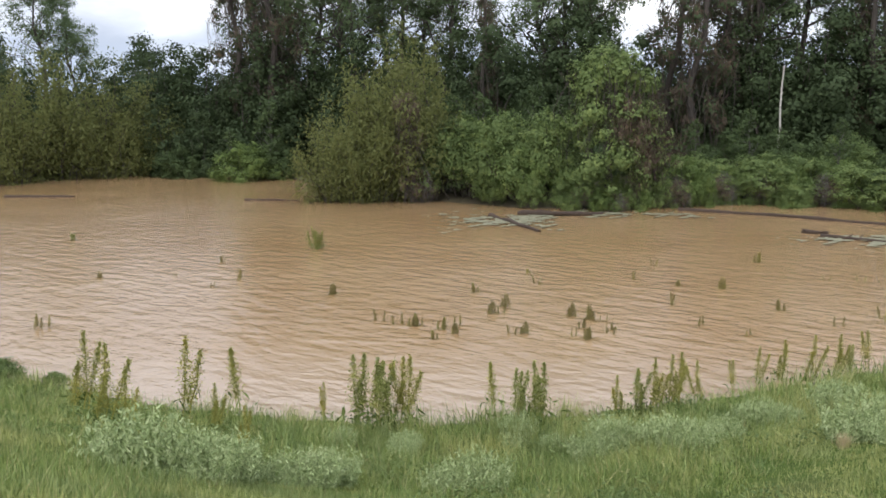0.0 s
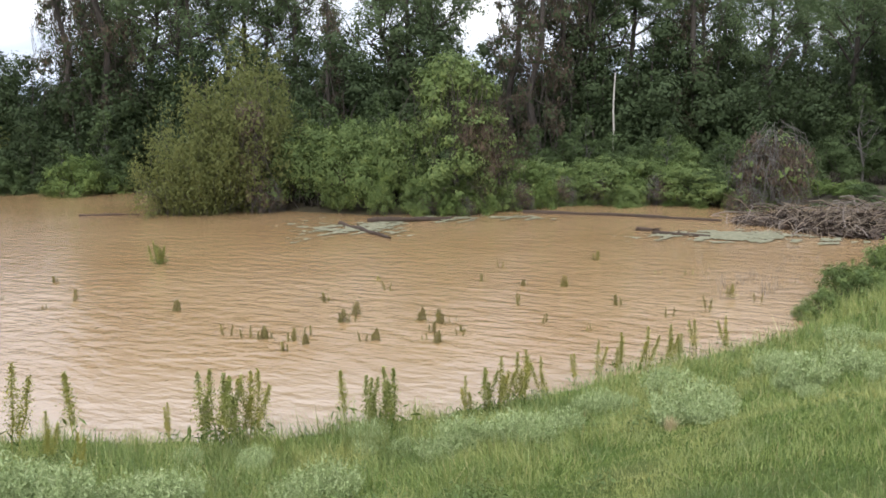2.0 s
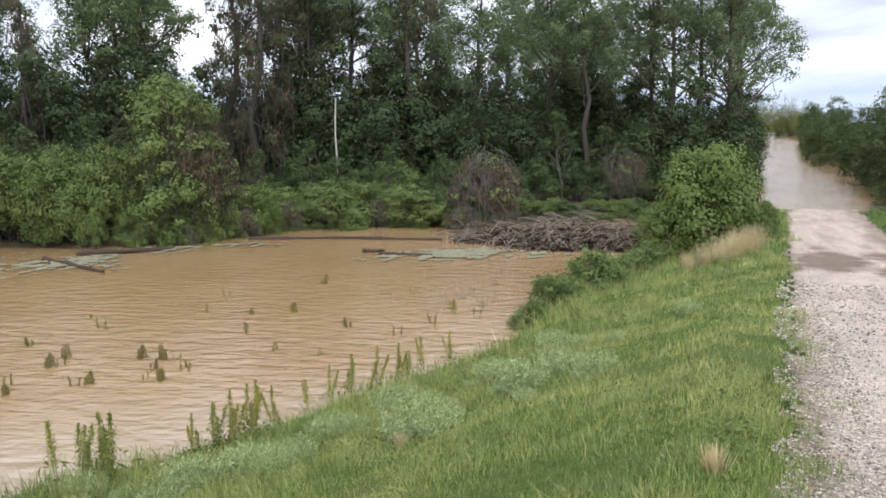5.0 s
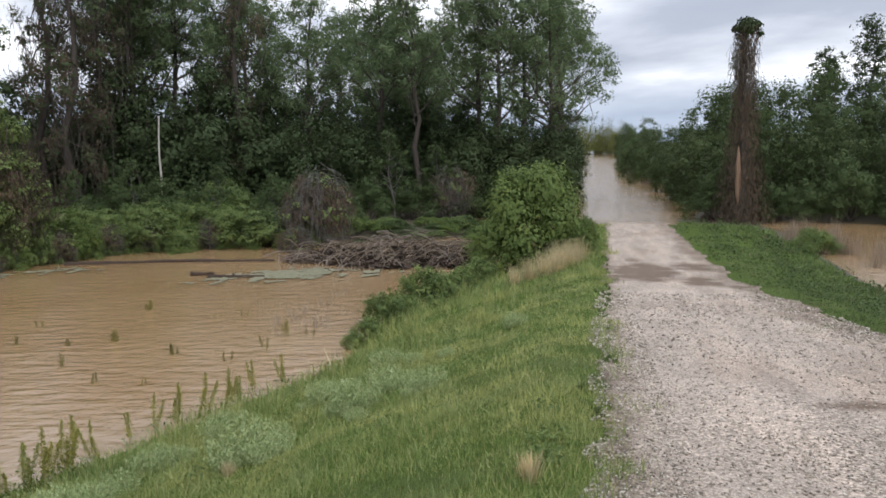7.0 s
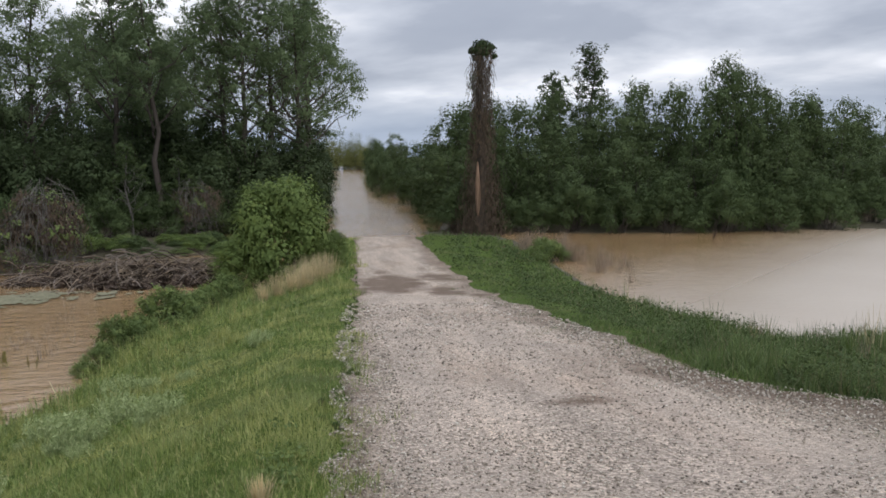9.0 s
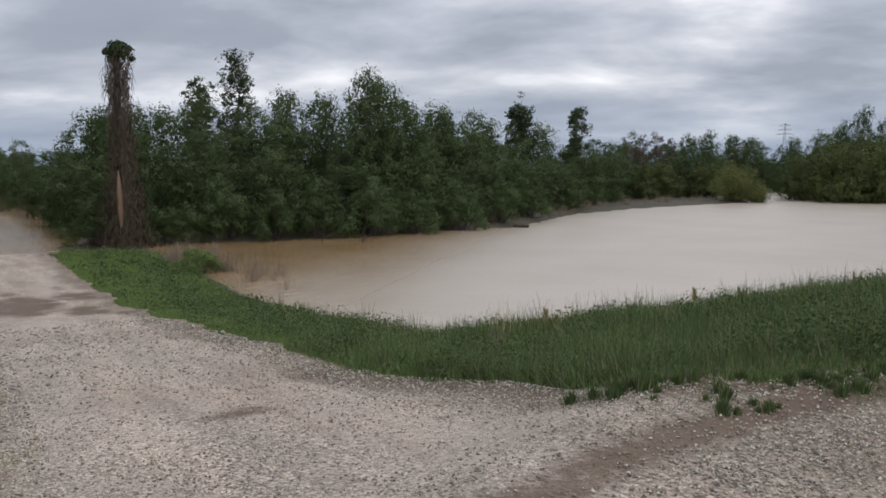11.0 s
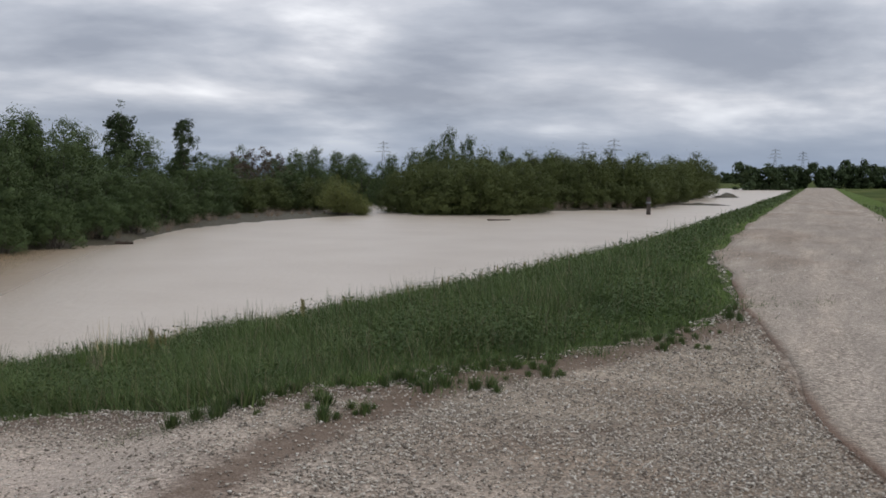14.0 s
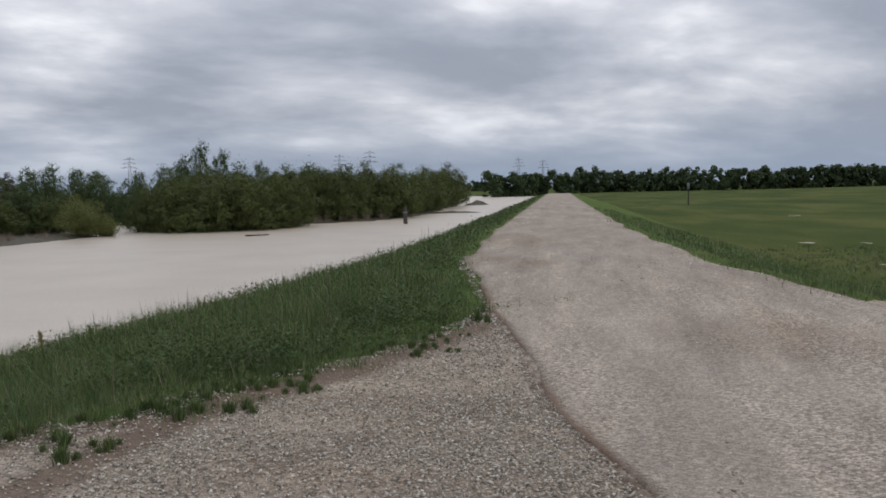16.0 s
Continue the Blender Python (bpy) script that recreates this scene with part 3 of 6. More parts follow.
def tall_tree(h, seed, leaf=LEAF_DARK, n_leaf=6000, spread=0.2, bare=0.34, size=0.26, label="tall leafy cottonwood with an open crown", bark=BARK):
    rng = np.random.default_rng(seed)
    ob = thing("tree", label, "tree", "trees of the flooded wood")
    top = np.array([rng.normal() * 0.05 * h, rng.normal() * 0.05 * h, h * 0.95])
    stem = bend((0, 0, -0.5), top, rng, 8, 0.012)
    r0 = h * 0.0135
    paths = [(stem, np.linspace(r0 * 1.15, r0 * 0.12, 8))]
    lumps = []
    for i in range(20):
        k = bare + (0.97 - bare) * (i + rng.random()) / 20
        at = stem[0] + (stem[-1] - stem[0]) * k
        a = i * 2.4 + rng.random()
        out = h * spread * (1.15 - k) * rng.uniform(0.7, 1.5)
        end = at + [math.cos(a) * out, math.sin(a) * out, out * rng.uniform(0.5, 1.3)]
        limb = bend(at, end, rng, 5, 0.07)
        paths.append((limb, np.linspace(r0 * 0.42 * (1.2 - k), r0 * 0.06, 5)))
        lumps.append((*end, h * rng.uniform(0.035, 0.065)))
        for j in range(3):
            q = limb[2 + j % 3] + rng.normal(size=3) * h * 0.035
            paths.append((bend(limb[1 + j], q, rng, 3, 0.05), (r0 * 0.12, r0 * 0.08, r0 * 0.04)))
            lumps.append((*q, h * rng.uniform(0.025, 0.05)))
    part("trunk", array_mesh("trunk", *tubes(paths, 6), bark, None, True), ob)
    p, nrm = sprays(lumps, int(n_leaf * 2.0), rng, h * 0.016, 11, 0.95, 0.3)
    part("crown", array_mesh("crown", *leaves(p, nrm, rng, size * 0.66, size * 0.5, far=True), leaf), ob)
    return ob


def dense_tree(h, width, seed, leaf, n_leaf=5200, size=0.26, label="dense leafy tree grown to the ground", group="trees of the flooded wood", low=0.02, name="tree", lean=0.0, fatness=1.0, tip=0.6, shoots=13, ragged=0.76):
    """A tree or shrub with foliage from foot to top."""
    rng = np.random.default_rng(seed)
    ob = thing(name, label, "bush" if name == "bush" else "tree", group)
    lumps, paths = [], []
    if name == "bush":
        for i in range(19):
            up_, a = 1 - 0.95 * (i + 0.5) / 19, i * 2.4 + rng.random() * 0.8
            out = width * 0.36 * math.sqrt(1 - up_ * up_) * rng.uniform(0.75, 1.25)
            lr = width * rng.uniform(0.1, 0.21)
            lumps.append((math.cos(a) * out, math.sin(a) * out, max(h * (0.12 + 0.68 * up_) * rng.uniform(0.75, 1.15), lr * 0.5), lr))
            paths.append((bend((math.cos(a) * out * 0.2, math.sin(a) * out * 0.2, -0.4), lumps[-1][:3], rng, 5, 0.05), np.linspace(0.01 * h + 0.012, 0.008, 5)))
        for i in range(9):
            # shoots that stand out of the mass
            a, out = i * 2.1, width * rng.uniform(0.05, 0.4)
            lumps.append((math.cos(a) * out, math.sin(a) * out, h * rng.uniform(0.75, 1.0) * (1 - 0.5 * (out / width * 2) ** 2), width * 0.06))
    for i in range(shoots if name != "bush" else 0):
        a, r = i * 2.4 + rng.random(), width / 2 * math.sqrt((i + 0.5) / shoots) * rng.uniform(0.8, 1.1)
        top = h * rng.uniform(ragged, 1.82 - ragged) * (1 - (1 - tip) * (2 * r / width) ** 2)
        fx, fy = math.cos(a) * r, math.sin(a) * r
        fat = width * rng.uniform(0.13, 0.2) * fatness
        for j in range(5):
            k = low + (1 - low) * (j + rng.uniform(0.2, 0.8)) / 5
            lr = fat * (1.2 - 0.6 * k) * rng.uniform(0.4, 1.3)
            lumps.append((fx * (1 + 0.1 * rng.normal()) + lean * k * h + 0.07 * width * rng.normal(), fy * (1 + 0.1 * rng.normal()) + 0.07 * width * rng.normal(), max(k * top, lr * 0.4), lr))
        paths.append((bend((fx * 0.25, fy * 0.25, -0.4), (fx, fy, top * 0.93), rng, 5, 0.05), np.linspace(0.01 * h + 0.012, 0.008, 5)))
    part("branchwork", array_mesh("branchwork", *tubes(paths, 5), BARK, None, True), ob)
    n_leaf = int(n_leaf * 2.1)
    p, nrm = sprays(lumps, n_leaf, rng, size * 1.6, 18, 0.95)
    n_leaf = len(p)
    p[:, 2] = np.where(p[:, 2] < 0.03, 0.03 + rng.random(n_leaf) * 0.3, p[:, 2])
    part("foliage", array_mesh("foliage", *leaves(p, nrm, rng, size * 0.68, size * 0.56, far=True), leaf), ob)
    return ob


def willow(h, width, seed, n_leaf=10500, size=0.2, leaf=LEAF_WILLOW, label="yellow-green willow standing in flood water"):
    """Many thin stems that fan out, with narrow hanging leaves."""
    rng = np.random.default_rng(seed)
    ob = thing("willow", label, "tree", "willows in the flood")
    paths, pts = [], []
    for i in range(64):
        a, out = rng.random() * 6.28, width / 2 * math.sqrt(rng.random())
        end = np.array([math.cos(a) * out, math.sin(a) * out, h * (1 - 0.55 * (out / width * 2) ** 2) * rng.uniform(0.45, 1.1)])
        foot = np.array([rng.normal() * width * 0.07, rng.normal() * width * 0.07, -0.8])
        mid = foot + (end - foot) * [0.35, 0.35, 0.62]
        curve = np.concatenate([bend(foot, mid, rng, 4, 0.03), bend(mid, end, rng, 5, 0.05)[1:]])
        paths.append((curve, np.linspace(0.05 if i < 9 else 0.022, 0.006, len(curve))))
        pts.append(curve[2:])
    pts = np.concatenate(pts)
    base = pts[rng.integers(0, len(pts), n_leaf)]
    p = base + rng.normal(size=(n_leaf, 3)) * [width * 0.036, width * 0.036, h * 0.06]
    p[:, 2] = np.where(p[:, 2] < 0.1, rng.random(n_leaf) * 0.8, p[:, 2])
    part("branchwork", array_mesh("branchwork", *tubes(paths, 5), BARK, None, True), ob)
    part("foliage", array_mesh("foliage", *leaves(p, unit(rng.normal(size=(n_leaf, 3))), rng, size, size * 0.4, 0.3, 0.4, far=True), leaf), ob)
    return ob


def draped(h, width, seed, label, leaf_a, leaf_b, share=0.5, trunk_w=0.28, n_leaf=6500, size=0.2, name="tree", bumps=1.0, group="trees of the flooded wood"):
    """A trunk hung with vines from crown to foot."""
    rng = np.random.default_rng(seed)
    ob = thing(name, label, "tree" if name == "tree" else "bush", group)
    stem = bend((0, 0, -0.5), (rng.normal() * 0.3, rng.normal() * 0.3, h), rng, 7, 0.015)
    paths = [(stem, np.linspace(trunk_w, trunk_w * 0.3, 7))]
    lumps = []
    for i in range(30):
        k = (i + rng.random()) / 30
        a = rng.random() * 6.28
        out = width / 2 * rng.uniform(0.25, 0.95) * (1 - 0.45 * k ** 3)
        q = stem[0] * (1 - k) + stem[-1] * k + [math.cos(a) * out, math.sin(a) * out, 0]
        q[2] = max(q[2], 0.2)
        lumps.append((*q, width * rng.uniform(0.1, 0.2) * bumps))
        if i % 2:
            paths.append((bend(stem[min(6, int(k * 6) + 1)], q, rng, 4, 0.06), np.linspace(trunk_w * 0.25, 0.012, 4)))
        # hanging tendrils
        for j in range(4):
            f = q + rng.normal(size=3) * width * 0.08
            g = f + [rng.normal() * 0.25, rng.normal() * 0.25, -rng.uniform(0.1, 0.35) * h]
            g[2] = max(g[2], 0.05)
            paths.append((bend(f, g, rng, 4, 0.06), (0.014, 0.014, 0.012, 0.008)))
    part("trunk", array_mesh("trunk", *tubes(paths, 5), BARK, None, True), ob)
    p, nrm = sprays(lumps, n_leaf, rng, size * 1.5, 12, 1.15, 0.35)
    mixed = rng.permutation(len(p))
    p, nrm = p[mixed], nrm[mixed]
    p[:, 2] = np.maximum(p[:, 2], 0.03)
    cut = int(n_leaf * share)
    part("foliage", array_mesh("foliage", *leaves(p[:cut], nrm[:cut], rng, size * 0.9, size * 0.8, 0.4, far=True), leaf_a), ob)
    part("vine_drape", array_mesh("vine_drape", *leaves(p[cut:], nrm[cut:], rng, size * 1.6, size * 0.2, 0.4, 0.6, far=True), leaf_b), ob, "brown dead hanging vines")
    return ob


def place(ob, x, y, scale=1.0, turn_deg=0.0, dz=0.0, tall=1.0):
    m = Matrix.Translation((x, y, float(land(x, y)) + dz)) @ Matrix.Rotation(radians(turn_deg), 4, "Z") @ Matrix.Diagonal((scale, scale, scale * tall, 1))
    ob.matrix_basis = m
    return ob


class Kind:
    """Places the first of a kind itself and copies of it after that."""

    def __init__(self, ob):
        self.ob, self.free = ob, True

    def at(self, x, y, scale=1.0, turn_deg=0.0, dz=0.0, tall=1.0, label=""):
        if self.free:
            self.free = False
            return place(self.ob, x, y, scale, turn_deg, dz, tall)
        keep = self.ob.matrix_basis.copy()
        self.ob.matrix_basis = Matrix()
        ob = copy_thing(self.ob, Matrix())
        self.ob.matrix_basis = keep
        place(ob, x, y, scale, turn_deg, dz, tall)
        if label:
            tagged(ob, label)
        return ob


rnd = np.random.default_rng(11)

# ---------------------------------------------------------------- the flooded wood beyond the water
talls = [Kind(tall_tree(19, 21 + i, LEAF_TALL, spread=0.2 + 0.03 * i, bare=(0.36, 0.42, 0.3, 0.45)[i])) for i in range(4)]
# the understorey's shade is put into its darker leaf colour
unders = [Kind(dense_tree(9.6, 6.2, 31 + i, LEAF_DARK, 8200, 0.3, label="dense dark green understorey tree", shoots=10, fatness=1.35)) for i in range(3)]
vined = [Kind(draped(17, 4.0, 41 + i, "tall tree draped in brown dead vines", LEAF_DARK, LEAF_BROWN, 0.26, n_leaf=9000, size=0.22)) for i in range(2)]
# front row of tall trees, then deeper ones
EDGE = [(-36, 74), (-20, 70), (-8, 60), (4, 54), (14, 53), (24, 52), (33, 54), (42, 61), (53, 72), (67, 85), (84, 102)]
for row in range(2):
    for i in range(28):
        k = (i + 0.5 + rnd.uniform(-0.4, 0.4)) / 28 * (len(EDGE) - 1)
        j = int(k)
        (ax_, ay_), (bx_, by_) = EDGE[j], EDGE[min(j + 1, len(EDGE) - 1)]
        x, y = ax_ + (bx_ - ax_) * (k - j), ay_ + (by_ - ay_) * (k - j)
        x, y = x - row * 3.0 + rnd.normal(), y + 1 + row * 7 + rnd.normal() * 1.5
        az = math.degrees(math.atan2(x, y))
        if -27 < az < -15.5:
            continue
        if (i + row) % 2 and not -0.6 < az < 4.0:
            talls[int(rnd.integers(4))].at(x, y, rnd.uniform(0.8, 1.12), rnd.uniform(0, 360))
        half = 4.4 / math.hypot(x, y) * 57.3
        if az + half > 47.2:
            continue
        unders[int(rnd.integers(3))].at(x + rnd.normal() * 0.6, y - 1 + rnd.normal() * 1.5, rnd.uniform(0.8, 1.15), rnd.uniform(0, 360))
for i in range(34):
    az, dist = -12 + 55 * (i + rnd.random()) / 34, rnd.uniform(68, 76)
    unders[int(rnd.integers(3))].at(*polar(az, dist), rnd.uniform(0.82, 1.02), rnd.uniform(0, 360))
for az, dist, sc in ((36.2, 61, 0.9), (40.6, 67, 0.95)):
    talls[int(rnd.integers(4))].at(*polar(az, dist), sc, rnd.uniform(0, 360))
# lower trees in the gap on the far side
for i in range(22):
    az, dist = rnd.uniform(-44, -11), rnd.uniform(78, 110)
    unders[int(rnd.integers(3))].at(*polar(az, dist), rnd.uniform(1.0, 1.4), rnd.uniform(0, 360))
for az, dist, sc in ((-7.6, 60, 0.9), (-5.2, 64, 1.0), (-3.0, 62, 0.9), (-10.2, 66, 1.0), (-1.2, 60, 0.95)):
    talls[int(rnd.integers(4))].at(*polar(az, dist), sc, rnd.uniform(0, 360))
    unders[int(rnd.integers(3))].at(*polar(az + 0.8, dist - 4), 0.95, rnd.uniform(0, 360))
for az, dist, sc in ((4.8, 57, 0.95), (6.2, 56, 0.92), (18.6, 57, 0.95), (20.4, 58, 1.0)):
    talls[int(rnd.integers(4))].at(*polar(az, dist), sc, rnd.uniform(0, 360))
    unders[int(rnd.integers(3))].at(*polar(az + 1.0, dist - 2), 1.05, rnd.uniform(0, 360))
for az, dist, sc in ((-28, 66, 0.85), (-25, 68, 0.9), (-22.4, 66, 0.85), (-20.4, 64, 0.88), (-18.6, 66, 0.95), (-17.0, 63, 0.9), (-15.4, 65, 0.85), (-13.0, 62, 0.9), (-19.4, 60, 0.62), (-17.4, 59, 0.55)):
    unders[int(rnd.integers(3))].at(*polar(az, dist), sc, rnd.uniform(0, 360))
talls[1].at(*polar(-26.0, 84), 0.85, 40)
talls[0].at(*polar(-24.3, 88), 0.8, 140)
for az, dist, sc in ((-14.8, 62, 1.0), (-12.6, 60, 1.05), (-13.6, 66, 1.1), (0.8, 52, 0.68), (14.4, 52, 1.0), (12.9, 54, 0.95), (16.5, 56, 1.0), (24.5, 56, 0.95)):
    vined[int(rnd.integers(2))].at(*polar(az, dist), sc, rnd.uniform(0, 360))

# willows in the water and shrubs along the far shore
willows = [Kind(willow(7.8, 6.4, 51)), Kind(willow(6.4, 5.4, 52))]
for which, az, dist, sc in ((0, -28.8, 58, 1.12), (0, -32.5, 60, 1.15), (1, -26.2, 60, 1.3), (0, -23.2, 60, 1.05), (1, -36, 57, 1.3), (1, -20.8, 61, 1.0), (0, -9.4, 42.6, 0.74), (1, -7.0, 42.4, 1.0), (0, -5.2, 43.5, 1.06), (1, -3.9, 43, 1.0)):
    willows[which].at(*polar(az, dist), sc, rnd.uniform(0, 360))
light_tree = Kind(dense_tree(9.4, 4.6, 61, LEAF_WILLOW, 3600, 0.2, label="slender light green tree behind willows", low=0.3))
light_tree.at(*polar(-4.0, 47), 1.0)
column = Kind(draped(5.6, 1.7, 88, "slim trunk hung with brown dead vines", LEAF_WILLOW, LEAF_BROWN, 0.2, 0.12, 3200, 0.17))
column.at(*polar(-4.0, 41.6), 1.0)
shrubs = [Kind(dense_tree(3.4, 4.4, 71 + i, (LEAF_VINE, LEAF_FRESH, LEAF)[i], 6400, 0.135, label=("vine-covered shrub thicket on the shore", "bright green shrub thicket on the shore", "dark green shrub on the shore")[i], group="shrubs along the shore", name="bush", tip=0.7, fatness=1.15, shoots=10, ragged=0.5)) for i in range(3)]
for which, az, dist, sc, tall in ((1, -14.8, 55, 1.05, 0.95), (2, -12.6, 55.5, 0.85, 0.9), (2, -18.5, 58, 0.9, 0.9),
                                  (2, -2.0, 43.2, 1.0, 1.0), (0, -0.4, 42.2, 1.0, 1.15), (0, 2.2, 41.2, 1.0, 1.2), (1, 3.6, 40.6, 0.8, 1.0), (0, 5.0, 41.0, 1.0, 1.25), (1, 1.2, 44.5, 1.0, 1.3), (2, 4.2, 45.5, 0.9, 1.3), (0, 7.5, 39.6, 0.7, 0.8), (1, 13.2, 42.0, 0.8, 0.9),
                                  (0, 14.6, 43.6, 1.0, 0.62), (1, 16.8, 44.0, 0.7, 0.8), (0, 18.6, 44.2, 1.1, 0.6), (0, 21.0, 44.2, 1.0, 0.66), (1, 22.9, 44.4, 0.7, 0.85), (0, 24.4, 43.6, 1.05, 0.6), (2, 26.0, 43.8, 0.8, 0.75), (0, 27.6, 44.6, 0.85, 0.62), (2, 16.4, 47, 1.0, 0.85), (2, 19.8, 47.5, 1.1, 0.8), (0, 23.4, 48, 1.0, 0.85), (2, 26.8, 48, 1.0, 0.8),
                                  (2, 32.5, 52, 0.9, 0.8), (2, 35.5, 54, 0.95, 0.8), (2, 38.5, 56, 1.0, 0.9), (0, 31.0, 48, 0.45, 0.5), (0, 34.0, 47.5, 0.45, 0.45), (1, 36.5, 48.5, 0.4, 0.45), (0, 38.4, 47, 0.4, 0.5), (2, 42, 58, 1.0, 0.9), (2, 44.5, 62, 1.05, 1.0)):
    shrubs[which].at(*polar(az, dist), sc, rnd.uniform(0, 360), 0, tall)
for i in range(44):
    az = rnd.uniform(-2.5, 29)
    near = float(np.interp(az, [-2.5, 2, 6, 9, 13, 16, 24, 29], [41.5, 39.0, 38.9, 38.2, 40.4, 42.0, 41.8, 42.5]))
    shrubs[int(rnd.integers(0, 2))].at(*polar(az, near + rnd.uniform(-0.3, 2.2)), rnd.uniform(0.2, 0.42), rnd.uniform(0, 360), 0, rnd.uniform(0.8, 1.7))
def vine_tower(h, width, seed):
    """A tree smothered in climbers: an overhanging cap, bulging sides and a brown drape under the cap."""
    rng = np.random.default_rng(seed)
    ob = thing("tree", "tree smothered in green climbing vines", "tree", "trees of the flooded wood")
    caps = [(-0.3, 0, h * 0.93, 0.95), (0.75, -0.1, h * 0.9, 0.85), (-1.25, 0.1, h * 0.86, 0.7), (1.55, 0.2, h * 0.8, 0.65), (0.2, -0.8, h * 0.84, 0.8), (-0.8, -0.7, h * 0.76, 0.7), (0.1, 0.9, h * 0.86, 0.9)]
    body = []
    for i in range(26):
        k, a = (i + rng.random()) / 26, i * 2.4
        r = width * (0.42 - 0.14 * k) * rng.uniform(0.75, 1.15)
        body.append((math.cos(a) * r, math.sin(a) * r, 0.3 + k * h * 0.72, rng.uniform(0.35, 0.8)))
    limbs = [(bend((0, 0, -0.4), (0.2, 0, h * 0.9), rng, 7, 0.02), np.linspace(0.24, 0.07, 7))]
    for x_, y_, z_, r_ in caps:
        limbs.append((bend((0, 0, h * 0.6), (x_, y_, z_), rng, 4, 0.05), np.linspace(0.09, 0.02, 4)))
        for j in range(16):
            f = np.array([x_, y_, z_]) + rng.normal(size=3) * [0.45, 0.45, 0.25]
            limbs.append((bend(f, f + [rng.normal() * 0.3, rng.normal() * 0.3, -rng.uniform(0.8, 4.2)], rng, 5, 0.06), np.linspace(0.014, 0.007, 5)))
    part("trunk", array_mesh("trunk", *tubes(limbs, 5), BARK, None, True), ob)
    p, nrm = sprays(caps + body, 16000, rng, 0.24, 16, 0.9)
    p[:, 2] = np.maximum(p[:, 2], 0.03)
    part("foliage", array_mesh("foliage", *leaves(p, nrm, rng, 0.13, 0.105, far=True), LEAF_VINE), ob)
    p, nrm = sprays([(0.9, -1.1, h * 0.62, 0.5), (1.3, -0.9, h * 0.45, 0.6), (0.5, -1.3, h * 0.5, 0.4), (1.6, -0.7, h * 0.25, 0.6)], 1800, rng, 0.3, 12, 1.6, 0.3)
    part("vine_drape", array_mesh("vine_drape", *leaves(p, nrm, rng, 0.26, 0.04, 0.4, 0.6, far=True), LEAF_BROWN), ob, "brown dead hanging vines")
    return ob


tower = Kind(vine_tower(6.9, 4.4, 81))
tower.at(*polar(8.9, 40.0), 1.0, -9)
hung = Kind(draped(5.6, 3.0, 84, "lower tree hung with bare brown vines", LEAF_VINE, LEAF_BROWN, 0.4, 0.16, 5500, 0.18))
hung.at(*polar(12.2, 41.0), 0.85)
hung.at(*polar(10.8, 39.6), 0.45, 100)
def vine_mound(h, width, seed):
    """A stump under a dome of dead vines that hang to the ground."""
    rng = np.random.default_rng(seed)
    ob = thing("bush", "mound of dead brown vines over a stump", "bush", "shrubs along the shore")
    lumps = [(0, 0, h * 0.72, width * 0.3)]
    for i in range(11):
        a, r = i * 2.4, width * rng.uniform(0.2, 0.36)
        lumps.append((math.cos(a) * r, math.sin(a) * r, h * rng.uniform(0.34, 0.72), width * rng.uniform(0.16, 0.26)))
    paths = [(bend((0, 0, -0.4), (0.1, 0, h * 0.8), rng, 5, 0.02), np.linspace(0.16, 0.05, 5))]
    for i in range(210):
        a, r0, r1 = rng.random() * 6.28, width * rng.uniform(0.02, 0.42), width * rng.uniform(0.3, 0.52)
        k = np.linspace(0, 1, 6)
        r = r0 + (max(r1, r0) - r0) * np.sqrt(k)
        z = h * (1.03 - 0.5 * (r0 / width * 2) ** 2) * (1 - rng.uniform(0.5, 1.0) * k ** 1.7)
        b = a + rng.normal() * 0.35 * k
        r = r * (1 + 0.22 * math.sin(2 * a + 1) + 0.14 * math.sin(5 * a))
        z = z * (0.9 + 0.16 * math.sin(3 * a + 2) + 0.06 * rng.normal())
        line = np.stack([np.cos(b) * r, np.sin(b) * r, np.maximum(z, 0.03)], -1) + rng.normal(size=(6, 3)) * 0.09
        paths.append((line, np.linspace(0.013, 0.007, 6)))
    tagged(part("vine_tangle", array_mesh("vine_tangle", *tubes(paths, 4), BARK_GREY, None, True), ob), kind="stuff")
    p, nrm = sprays(lumps, 5200, rng, 0.26, 12, 1.0, 0.4)
    p[:, 2] = np.maximum(p[:, 2], 0.03)
    part("vine_drape", array_mesh("vine_drape", *leaves(p, nrm, rng, 0.24, 0.055, 0.4, 0.55, far=True), LEAF_BROWN), ob, "brown dead hanging vines")
    p, nrm = sprays([(x_, y_, z_ + 0.1, r_) for x_, y_, z_, r_ in lumps[:7]], 1500, rng, 0.24, 10, 1.0, 0.1)
    tagged(part("leaf_cover", array_mesh("leaf_cover", *leaves(p, nrm, rng, 0.13, 0.1, far=True), LEAF_VINE), ob, "scattered green leaves"), kind="stuff")
    return ob


mound = Kind(vine_mound(3.7, 4.0, 83))
mound.at(*polar(29.2, 43.2), 1.0)
mound.at(*polar(27.7, 41.0), 0.48, 70)
mound.at(*polar(38.2, 55), 0.8, 200)

# young trees and dead vines among the shrubs
sapling = Kind(tall_tree(5.6, 86, LEAF, 1500, 0.22, 0.25, 0.17, "young light green sapling among shrubs", BARK_GREY))
